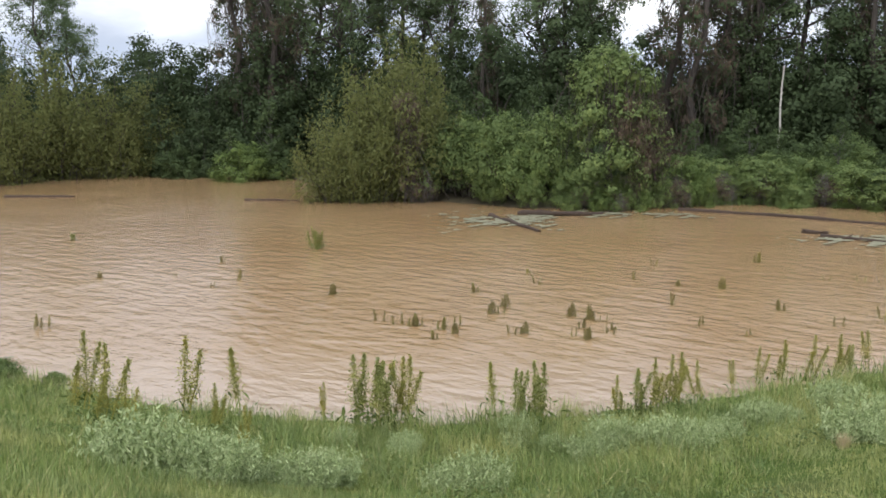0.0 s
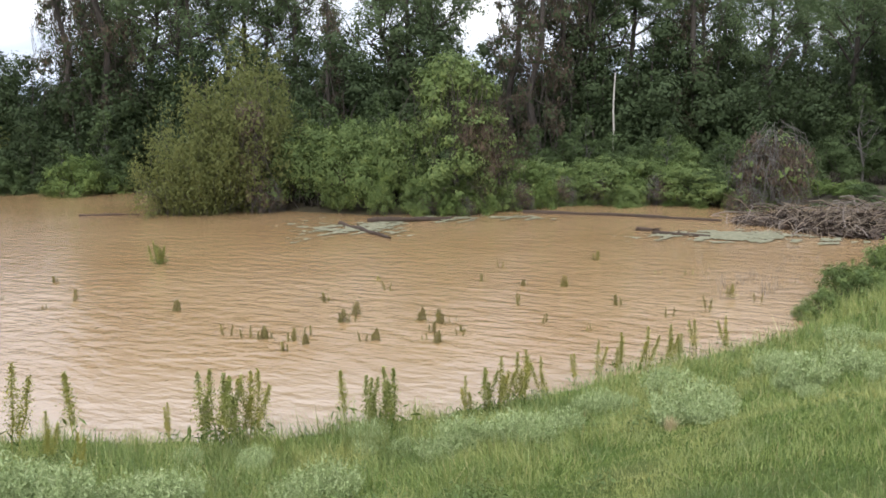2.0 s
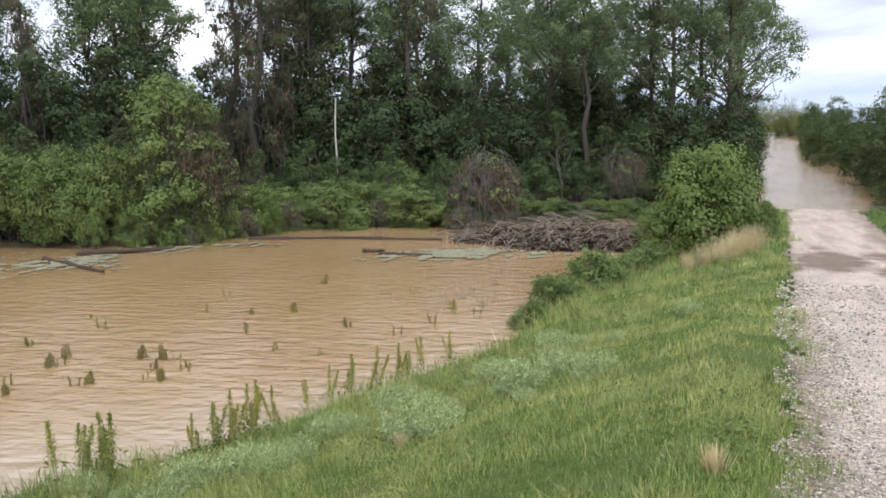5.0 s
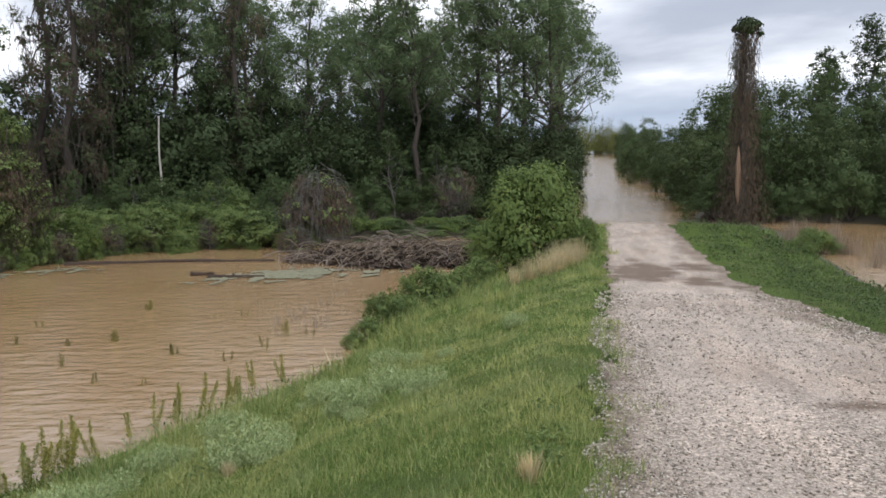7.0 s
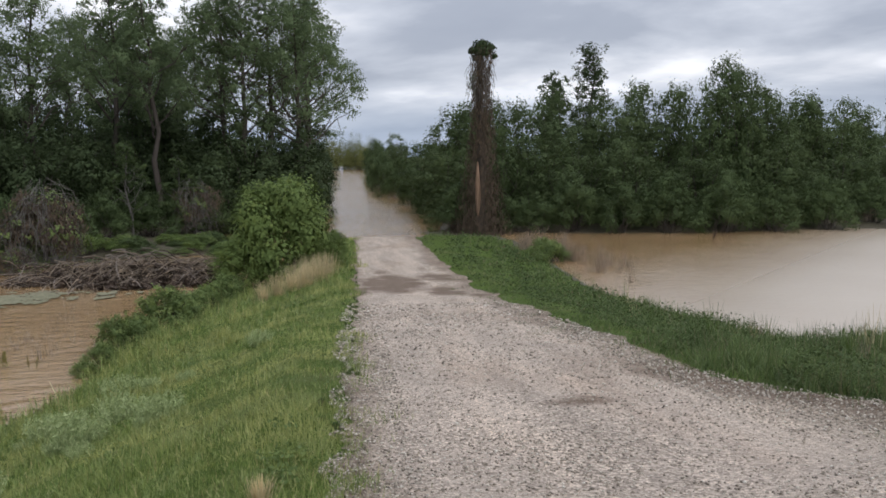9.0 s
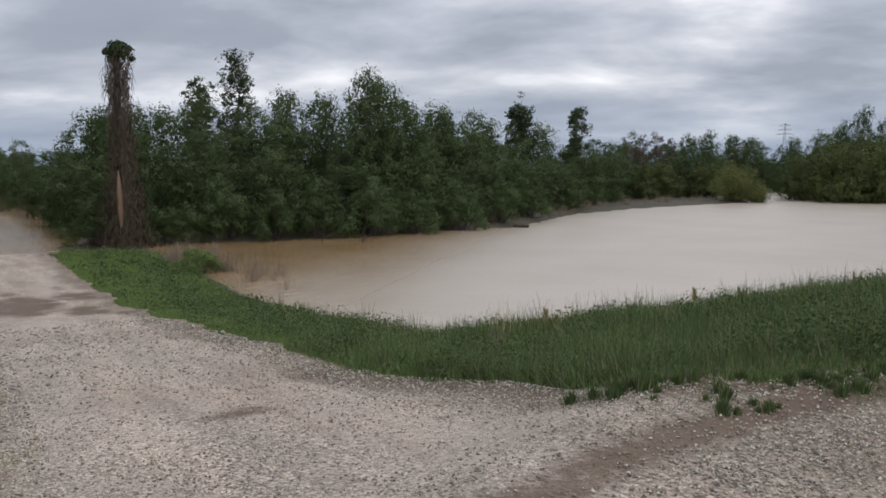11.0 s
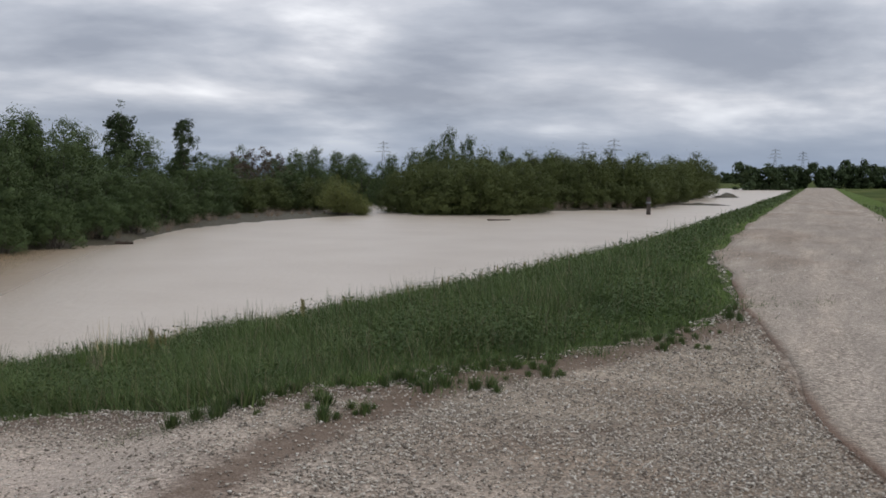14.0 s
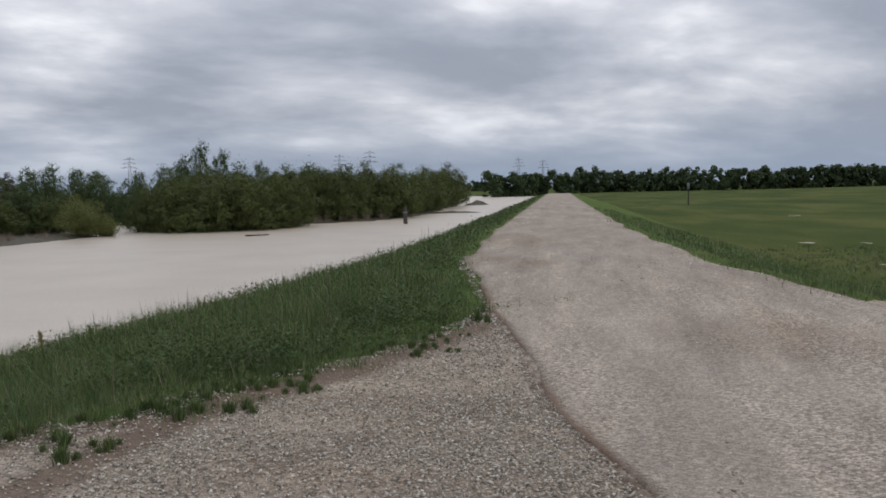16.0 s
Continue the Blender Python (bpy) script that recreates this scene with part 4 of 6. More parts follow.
for az, dist, sc in ((-1.4, 43, 0.85), (0.6, 44, 0.95), (2.9, 43, 0.8), (4.4, 43.5, 0.9), (6.0, 42, 0.85), (14.4, 44, 0.6), (17.4, 46, 0.7), (22.8, 46, 0.62), (26.6, 46, 0.6), (-15.6, 56, 0.8), (-13.4, 56, 0.9), (34.4, 53, 1.0), (37.6, 55, 1.0)):
    sapling.at(*polar(az, dist), sc, rnd.uniform(0, 360), 0, rnd.uniform(0.85, 1.15))
for az, dist, sc in ((9.6, 38.9, 0.28), (7.2, 39.2, 0.3), (13.2, 40.8, 0.4), (16.0, 42.6, 0.42), (3.2, 40.3, 0.3), (18.6, 43.2, 0.4), (-3.4, 41.9, 0.45), (1.6, 41.3, 0.45), (22.2, 43.2, 0.42)):
    mound.at(*polar(az, dist), sc, rnd.uniform(0, 360))

# bare white snag
def snag(x, y):
    rng = np.random.default_rng(5)
    ob = thing("dead_tree_snag", "bare bleached dead trunk without branches", "dead tree")
    trunk = part("trunk", array_mesh("trunk", *tubes([(bend((0, 0, -0.4), (0.12, 0, 6.4), rng, 7, 0.004), np.linspace(0.08, 0.04, 7))], 8), DEADWOOD, None, True), ob)
    part("broken_stub", array_mesh("broken_stub", *tubes([(bend((0.1, 0, 4.9), (0.02, 0.05, 5.3), rng, 3, 0.02), (0.035, 0.03, 0.015))], 6), DEADWOOD, None, True), trunk)
    place(ob, x, y)


snag(*polar(19.35, 51))

# ---------------------------------------------------------------- wood on the other side of the ramp
wood_kinds = [Kind(dense_tree(9, 5.8, 91 + i, (LEAF_WOOD, LEAF, LEAF_WOOD)[i], 8600, 0.25, label="dense green tree at the flooded wood's edge", tip=0.72, fatness=1.45, shoots=10)) for i in range(3)]
FRONT = [(59, 42.5), (53, 34), (55, 27), (60, 21), (67, 15.5), (72, 13), (83, 11), (93, 7)]
for row in range(2):
    for i in range(19):
        k = (i + 0.5 + rnd.uniform(-0.4, 0.4)) / 19 * (len(FRONT) - 1)
        j = int(k)
        (ax_, ay_), (bx_, by_) = FRONT[j], FRONT[min(j + 1, len(FRONT) - 1)]
        x, y = ax_ + (bx_ - ax_) * (k - j), ay_ + (by_ - ay_) * (k - j)
        x, y = x + row * 6 + rnd.normal(), y + row * 3.2 + rnd.normal()
        tall = (0.8, 1.2)[row] * rnd.uniform(0.85, 1.1) * (1 - 0.25 * k / 7) * (0.8 if k < 1 else 1)
        wood_kinds[int(rnd.integers(3))].at(x, y, (0.76, 0.98)[row], rnd.uniform(0, 360), 0, tall / (0.76, 0.98)[row])
for az, dist, h in ((71.8, 66, 11.6), (73.2, 67, 11.8), (74.8, 70, 10.4), (62.5, 74, 10.6), (66, 72, 10.6), (68.5, 72, 10.4)):
    wood_kinds[1].at(*polar(az, dist), 0.85, rnd.uniform(0, 360), 0, h / 9 / 0.85)
for az, dist, h, sp in ((63.7, 76, 14.2, 0.16), (61.3, 78, 12.0, 0.14), (83.0, 96, 11.8, 0.16), (82.0, 98, 11.0, 0.16), (86.2, 100, 11.2, 0.16), (77.5, 88, 10, 0.15)):
    k = tall_tree(h, int(az * 10), LEAF_DARK, 2600, sp, 0.45, 0.28, "slim tree rising above the wood")
    place(k, *polar(az, dist))
# low shrubs at the water's edge of this wood
for az, dist, sc, tall in ((55.2, 57.5, 0.9, 1.0), (58.5, 57, 0.75, 0.9), (60.5, 57, 0.7, 1.0), (63, 57.5, 0.95, 1.1), (66, 57.5, 0.9, 1.0), (69, 58.5, 1.0, 1.0), (72.5, 59.5, 1.05, 1.1), (75.5, 61.5, 0.9, 1.0), (78.5, 64.5, 0.95, 1.1), (81.0, 69, 0.9, 1.0), (83, 75, 0.95, 1.0), (54.9, 66, 0.9, 1.0), (53.6, 76, 1.0, 1.1), (52.4, 88, 1.1, 1.2), (51.2, 106, 1.2, 1.3), (50.4, 124, 1.3, 1.4), (50.0, 148, 1.4, 1.4), (49.9, 180, 1.6, 1.5), (49.7, 220, 1.8, 1.6)):
    shrubs[2].at(*polar(az, dist), sc, rnd.uniform(0, 360), 0, tall)
# trees that close the flooded road far away
for az, dist, sc in ((46.9, 330, 2.0), (48.0, 345, 1.9), (48.7, 335, 1.8), (49.4, 300, 1.6), (46.3, 260, 1.6), (50.2, 230, 1.1), (51.0, 176, 1.0), (51.6, 136, 0.9), (53.4, 112, 0.9), (54.6, 96, 0.85)):
    (willows[0] if az < 50 else wood_kinds[0]).at(*polar(az, dist), sc, rnd.uniform(0, 360))
# edge trees on the near side of the flooded road
for az, dist, sc in ((44.9, 64, 0.92), (43.2, 67, 1.0), (45.4, 76, 1.0), (45.6, 90, 1.05), (41.5, 64, 1.0)):
    talls[2].at(*polar(az, dist), sc, rnd.uniform(0, 360))
for az, dist, sc in ((43.9, 62, 0.85), (44.2, 70, 0.95), (44.8, 80, 1.0), (42.3, 61, 0.9), (45.0, 95, 1.05), (45.3, 112, 1.1), (41.0, 60, 0.9)):
    unders[1].at(*polar(az, dist), sc, rnd.uniform(0, 360))


def ivy_pole(x, y, h):
    """A broken trunk wrapped in vines, with a tuft of leaves on its head."""
    rng = np.random.default_rng(8)
    ob = thing("ivy_covered_trunk", "broken tall trunk wrapped in brown vines, leafy head", "dead tree")
    stem = bend((0, 0, -0.5), (-0.15, 0, h - 0.5), rng, 9, 0.004)
    trunk = part("trunk", array_mesh("trunk", *tubes([(stem, np.linspace(0.34, 0.2, 9))], 10), BARK, None, True), ob)
    s = [(stem[0] * (1 - k) + stem[-1] * k) + [-0.19, -0.30, 0] for k in np.linspace(0.12, 0.42, 6)]
    part("bare_strip", array_mesh("bare_strip", *tubes([(s, (0.05, 0.16, 0.19, 0.17, 0.12, 0.04))], 8), bare_wood, None, True), trunk, "bare orange-brown wood where bark fell off")
    k = rng.random(8200) ** 1.9
    a = rng.random(8200) * 6.28
    rad = np.interp(k, [0, 0.1, 0.35, 0.6, 0.8, 0.97], [2.2, 1.6, 1.0, 0.75, 0.55, 0.7]) * rng.uniform(0.35, 1.15, 8200)
    p = np.stack([np.cos(a) * rad, np.sin(a) * rad, k * (h - 0.4)], -1)
    front = (np.abs(p[:, 0] + 0.22) < 0.17) & (p[:, 1] < 0) & (k > 0.1) & (k < 0.42)
    p, k = p[~front], k[~front]
    nrm = unit(p * [1, 1, 0] + rng.normal(size=p.shape) * 0.4)
    part("vine_drape", array_mesh("vine_drape", *leaves(p, nrm, rng, 0.34, 0.05, 0.4, 0.7), LEAF_BROWN), ob, "brown hanging dead vines")
    q, nq = lump_points([(0, 0, h - 0.3, 0.6), (-0.55, 0, h - 0.55, 0.36), (0.5, 0.1, h - 0.4, 0.42), (0.1, -0.4, h - 0.7, 0.4), (0.75, 0, h - 0.9, 0.22), (-0.4, 0.2, h - 1.0, 0.25)], 900, rng, 0.3, 0.75)
    part("leafy_head", array_mesh("leafy_head", *leaves(q, nq, rng, 0.22, 0.17), LEAF_DARK), ob)
    t = []
    for i in range(130):
        a, r = rng.random() * 6.28, rng.uniform(0.25, 1.1)
        f = np.array([math.cos(a) * r, math.sin(a) * r, h - rng.uniform(0.3, 3.4)])
        t.append((bend(f, f + [rng.normal() * 0.15, rng.normal() * 0.15, -rng.uniform(0.5, 2.4)], rng, 4, 0.05), (0.013, 0.012, 0.01, 0.007)))
    part("vine_fringe", array_mesh("vine_fringe", *tubes(t, 4), BARK_GREY, None, True), ob)
    place(ob, x, y, 1, -57)


bare_wood = bark_material("bare_orange_wood", (0.26, 0.15, 0.09), (0.42, 0.28, 0.19))
ivy_pole(*polar(56.9, 56), 12.3)

# ---------------------------------------------------------------- far shore, willow islands, tree lines
round_willow = Kind(willow(4.3, 6.8, 101, 9000, 0.24))
round_willow.at(*polar(96.2, 112), 1.05)
round_willow.at(*polar(97.4, 113), 0.62, 90)
isle = Kind(dense_tree(6.8, 8.4, 102, LEAF_OLIVE, 10500, 0.27, "spreading olive-green willow in flood water", "willows in the flood", 0.1, "willow", tip=0.66, fatness=1.15, shoots=12, ragged=0.72))
for az, dist, sc, tall in ((100.8, 122, 0.95, 1.0), (102.3, 119, 1.1, 1.05), (103.8, 117, 1.1, 1.0), (105.3, 117, 1.1, 1.05), (106.9, 119, 1.1, 1.0), (108.2, 122, 1.0, 1.0), (104.5, 126, 1.2, 1.1), (101.5, 128, 1.1, 1.1)):
    isle.at(*polar(az, dist), sc, rnd.uniform(0, 360), 0, tall)
for i in range(26):
    az = 107 + 12.6 * (i + rnd.random()) / 26
    dist = np.interp(az, [107, 112, 116, 118, 121.3], [134, 138, 150, 185, 305])
    isle.at(*polar(az, dist + rnd.uniform(2, 10)), rnd.uniform(0.95, 1.2) * (1 + 0.25 * (az > 118)), rnd.uniform(0, 360), 0, rnd.uniform(0.95, 1.2))
for i in range(46):
    az = 85 + 35 * (i + rnd.random()) / 46
    dist = np.interp(az, [85, 95, 107, 112, 116, 118, 121.3], [140, 150, 155, 158, 170, 205, 330]) + rnd.uniform(0, 30)
    wood_kinds[int(rnd.integers(3))].at(*polar(az, dist), rnd.uniform(0.8, 1.1), rnd.uniform(0, 360), 0, rnd.uniform(0.8, 1.1) * (0.9 if az > 116 else 1))
for az, dist, h in ((103.2, 152, 13.2), (102.0, 152, 11.0), (104.3, 154, 12.0), (101.2, 156, 9.6), (99.0, 150, 9.6), (94.2, 150, 9.8), (107.3, 160, 10.2), (110, 160, 8.6), (93, 140, 9)):
    wood_kinds[1].at(*polar(az, dist), 0.8, rnd.uniform(0, 360), 0, h / 9 / 0.8)
pale = Kind(tall_tree(9, 111, LEAF_BROWN, 1500, 0.2, 0.3, 0.24, "thin tree with sparse pale new leaves", BARK_GREY))
for az, dist, sc in ((90.2, 125, 0.95), (91.2, 128, 1.0), (92.0, 130, 0.9), (89.2, 122, 0.9)):
    pale.at(*polar(az, dist), sc, rnd.uniform(0, 360))
for az, dist, sc in ((87.5, 105, 0.9), (88.6, 112, 0.9), (89.8, 116, 0.85), (91, 120, 0.85), (92.3, 122, 0.9), (93.6, 124, 0.8), (86.3, 98, 0.9), (94.7, 122, 0.8)):
    (isle if sc < 0.9 else wood_kinds[0]).at(*polar(az, dist), sc, rnd.uniform(0, 360), 0, 0.85)

# far tree line behind the field
def far_line():
    rng = np.random.default_rng(121)
    pos, lumps = [], []
    for i in range(210):
        az = 121.9 + 46 * (i + rng.random()) / 190
        pos.append((az, np.interp(az, [121.9, 124, 128, 166], [420, 425, 470, 480]) + rng.uniform(-8, 14), rng.uniform(7.5, 11) * (1.25 if i % 6 == 0 else 1), rng.uniform(4, 6.5)))
    for i in range(26):
        pos.append((rng.uniform(118.2, 122.2), 880 + rng.uniform(0, 90), rng.uniform(6, 10), 6))
    for az, dist, h, w in pos:
        x, y = polar(az, dist)
        z = float(land(x, y))
        for j in range(10):
            k = (j + rng.random()) / 10
            a = rng.random() * 6.28
            out = w * (1 - 0.6 * k ** 2) * rng.random() ** 0.5
            lumps.append((x + math.cos(a) * out, y + math.sin(a) * out, z + k * h, w * rng.uniform(0.25, 0.45)))
    p, nrm = lump_points(lumps, 100000, rng, 0.4, 0.9)
    ob = new("far_woods", array_mesh("far_woods", *leaves(p, nrm, rng, 1.3, 1.1), LEAF_DARK))
    tagged(ob, "distant line of dark green trees behind the field", "trees", kind="stuff")


far_line()


def pylon(x, y, h, turn_deg):
    """Lattice power pylon with three cross-arms."""
    ob = thing("power_pylon", "grey steel lattice power pylon on the skyline", "pylon", "power pylons")
    legs, w = [], h * 0.07
    for sx, sy in ((1, 1), (1, -1), (-1, 1), (-1, -1)):
        legs.append(([(sx * w, sy * w, -2), (sx * w * 0.35, sy * w * 0.35, h * 0.62), (0.15 * sx, 0.15 * sy, h)], (0.16, 0.14, 0.11)))
    for leg in legs:
        part("leg", array_mesh("leg", *tubes([leg], 4), STEEL), ob)
    for i in range(7):
        z0, z1 = h * 0.1 * i, h * 0.1 * (i + 1)
        a, b = w * (1 - 0.08 * i), w * (1 - 0.08 * (i + 1))
        part("brace", array_mesh("brace", *tubes([([(-a, -a, z0), (b, -b, z1)], (0.07, 0.07)), ([(a, a, z0), (-b, b, z1)], (0.07, 0.07)), ([(a, -a, z0), (b, b, z1)], (0.07, 0.07))], 4), STEEL), ob)
    for k, l in ((0.74, 0.19), (0.84, 0.15), (0.94, 0.12)):
        part("cross_arm", array_mesh("cross_arm", *tubes([([(-h * l, 0, h * k), (0, 0, h * k + 1.2), (h * l, 0, h * k)], (0.09, 0.16, 0.09)), ([(-h * l, 0, h * k), (h * l, 0, h * k)], (0.09, 0.09))], 4), STEEL), ob)
    place(ob, x, y, 1, turn_deg)


for az, dist, h in ((98.9, 760, 36), (100.8, 900, 36), (112.1, 740, 35), (114.1, 700, 36), (124.0, 840, 32), (125.6, 900, 31)):
    pylon(*polar(az, dist), h, 180 - az)


def water_post(x, y):
    ob = thing("wooden_post", "dark weathered post standing in flood water", "post")
    bm = bmesh.new()
    bmesh.ops.create_cone(bm, cap_ends=True, segments=10, radius1=0.32, radius2=0.27, depth=3.4, matrix=Matrix.Translation((0, 0, 0.7)))
    bmesh.ops.bevel(bm, geom=[e for e in bm.edges if abs(e.calc_face_angle(0)) > 1], offset=0.05, segments=2)
    me = bpy.data.meshes.new("post")
    bm.to_mesh(me)
    bm.free()
    me.materials.append(POST)
    shaft = part("shaft", me, ob)
    rng = np.random.default_rng(3)
    part("cap_band", array_mesh("cap_band", *tubes([([(0, 0, 1.5), (0, 0, 1.62), (0, 0, 1.75)], (0.34, 0.36, 0.33))], 10), STEEL, None, True), shaft)
    ob.matrix_basis = Matrix.Translation((x, y, 0)) @ Matrix.Rotation(radians(2), 4, "Y")


water_post(*polar(116.4, 122.5))


def mud_bank(pts, wide, high, label):
    """A low bank of earth that just stands out of the flood."""
    k = np.linspace(0, 1, 40)
    cx_ = np.interp(k, np.linspace(0, 1, len(pts)), [p[0] for p in pts])
    cy_ = np.interp(k, np.linspace(0, 1, len(pts)), [p[1] for p in pts])
    way = unit(np.stack([np.gradient(cx_), np.gradient(cy_)], -1))
    across = np.linspace(-1, 1, 9)
    swell_ = (0.7 + 0.3 * rough(cx_, cy_, 3.0, 4)) * np.sqrt(np.sin(np.pi * np.clip(k, 0.02, 0.98)))
    x = cx_[:, None] - way[:, 1:2] * across * wide
    y = cy_[:, None] + way[:, 0:1] * across * wide
    z = high * swell_[:, None] * (1 - across ** 2) * (1 + 0.25 * rough(x, y, 0.8, 2)) - 0.1
    me = array_mesh("mud_bank", np.stack([x.ravel(), y.ravel(), z.ravel()], -1), grid_faces(40, 9), MUD, None, True)
    if me.polygons[150].normal.z < 0:
        me.flip_normals()
    tagged(new("mud_bank", me), label, "bank", kind="structure")


mud_bank([polar(117.6, 170), polar(121.5, 169)], 1.6, 0.6, "low muddy bank crossing the pale flood water")
mud_bank([polar(120.6, 238), polar(121.7, 244)], 2.2, 1.6, "small muddy island in the pale flood water")


def drift_log(pts, r, label, z=0.0):
    rng = np.random.default_rng(int(abs(pts[0][0]) * 100))
    ob = thing("drift_log", label, "log", "drift logs")
    p = np.concatenate([bend(a, b, rng, 6, 0.004)[:-1] for a, b in zip(pts, pts[1:])] + [np.array([pts[-1]], float)])
    rr = r * (1 + 0.18 * rng.normal(size=len(p))) * np.linspace(1.1, 0.65, len(p))
    trunk = part("log_trunk", array_mesh("log_trunk", *tubes([(p, rr)], 9), WETLOG, None, True), ob)
    for i in range(3):
        q = p[rng.integers(1, len(p) - 1)]
        part("branch_stub", array_mesh("branch_stub", *tubes([(bend(q, q + rng.normal(size=3) * [0.25, 0.25, 0.06] + [0, 0, 0.12], rng, 3, 0.05), (r * 0.3, r * 0.22, r * 0.1))], 6), WETLOG, None, True), trunk)
    ob.location.z = z


def px_line(*pairs):
    return [(*polar(a, d), z) for a, d, z in pairs]


drift_log(px_line((13.5, 39.6, 0.0), (19, 38.8, 0.03), (26.3, 37.6, 0.02)), 0.11, "long dark floating log in flood water")
drift_log(px_line((20.9, 34.3, 0.05), (22.4, 34.2, 0.05)), 0.1, "short broken dark log floating in scum")
drift_log(px_line((22.0, 33.6, 0.03), (25.6, 33.0, 0.03)), 0.09, "thin wet log floating in scum")
drift_log(px_line((1.2, 36.5, 0.03), (4.4, 32.2, 0.03)), 0.10, "wet log among floating scum")
drift_log(px_line((3.0, 37.2, 0.05), (5.6, 36.8, 0.12), (8.6, 37.4, 0.05)), 0.12, "dark forked log on the waterline")
drift_log(px_line((-29, 50, 0.0), (-25.2, 48.5, 0.02)), 0.09, "thin floating branch in brown water")
drift_log(px_line((-15, 44, 0.0), (-11.5, 43, 0.02)), 0.06, "thin floating branch in brown water")
drift_log(px_line((71.9, 55.0, -0.1), (72.1, 54.8, 0.55)), 0.06, "snapped stick poking from the water")
drift_log(px_line((82.0, 67, 0.08), (83.0, 66.5, 0.1)), 0.14, "log stranded at the spit's end")
drift_log(px_line((105.9, 100, 0.05), (107.4, 101, 0.05)), 0.11, "floating log on pale flood water")


def scum(name, label, az0, az1, d0, d1, seed, cover=0.1):
    """Flat ragged islands of floating scum and litter."""
    (x0, y0), (x1, y1) = polar(az0, d0), polar(az1, d1)
    rng = np.random.default_rng(seed)
    xs, ys = np.meshgrid(np.arange(min(x0, x1) - 2, max(x0, x1) + 2, 0.09), np.arange(min(y0, y1) - 2, max(y0, y1) + 2, 0.09), indexing="ij")
    fc = grid_faces(*xs.shape)
    mx_, my_ = xs.ravel()[fc].mean(1), ys.ravel()[fc].mean(1)
    az, dist = np.degrees(np.arctan2(mx_, my_)), np.hypot(mx_, my_)
    inside_it = np.minimum(np.minimum(az - az0, az1 - az) * 0.7, np.minimum(dist - d0, d1 - dist)) / 1.5
    ok = (0.7 * rough(mx_, my_, 1.1, seed) + 0.8 * rough(mx_, my_, 0.28, seed + 1) + 0.5 * rough(mx_, my_, 0.12, seed + 2) + np.clip(inside_it, -3, 0.6) > 0.5 - cover)
    fc = fc[ok]
    u, fc = np.unique(fc, return_inverse=True)
    ux, uy = xs.ravel()[u], ys.ravel()[u]
    me = array_mesh(name, np.stack([ux, uy, 0.025 + 0.02 * rng.random(len(ux))], -1), fc.reshape(-1, 4)[:, ::-1], SCUM, None, True)
    tagged(new(name, me), label, "scum", kind="stuff")


scum("floating_scum", "grey-green scum and litter floating on flood water", -1.5, 5.0, 33.0, 37.4, 3)
scum("floating_scum", "grey-green scum floating beside the driftwood", 21.5, 33.5, 31.5, 35.0, 5)
scum("floating_scum", "thin scum along the far shoreline", 4.5, 14.5, 36.9, 38.6, 8, 0.0)


def debris_hump(az, dist):
    """Height of the heap over the water."""
    h = 0.8 * np.exp(-((az - 34.6) / 3.0) ** 2 - ((dist - 37.2) / 1.9) ** 2) + 0.55 * np.exp(-((az - 38.6) / 1.8) ** 2 - ((dist - 36.6) / 1.6) ** 2)
    h = h + 0.3 * np.exp(-((az - 30.6) / 1.3) ** 2 - ((dist - 38.4) / 1.1) ** 2) + 0.12 * np.exp(-((az - 28.2) / 1.5) ** 2 - ((dist - 37.4) / 1.0) ** 2)
    return h * (1 + 0.3 * rough(az, dist, 0.7, 3))


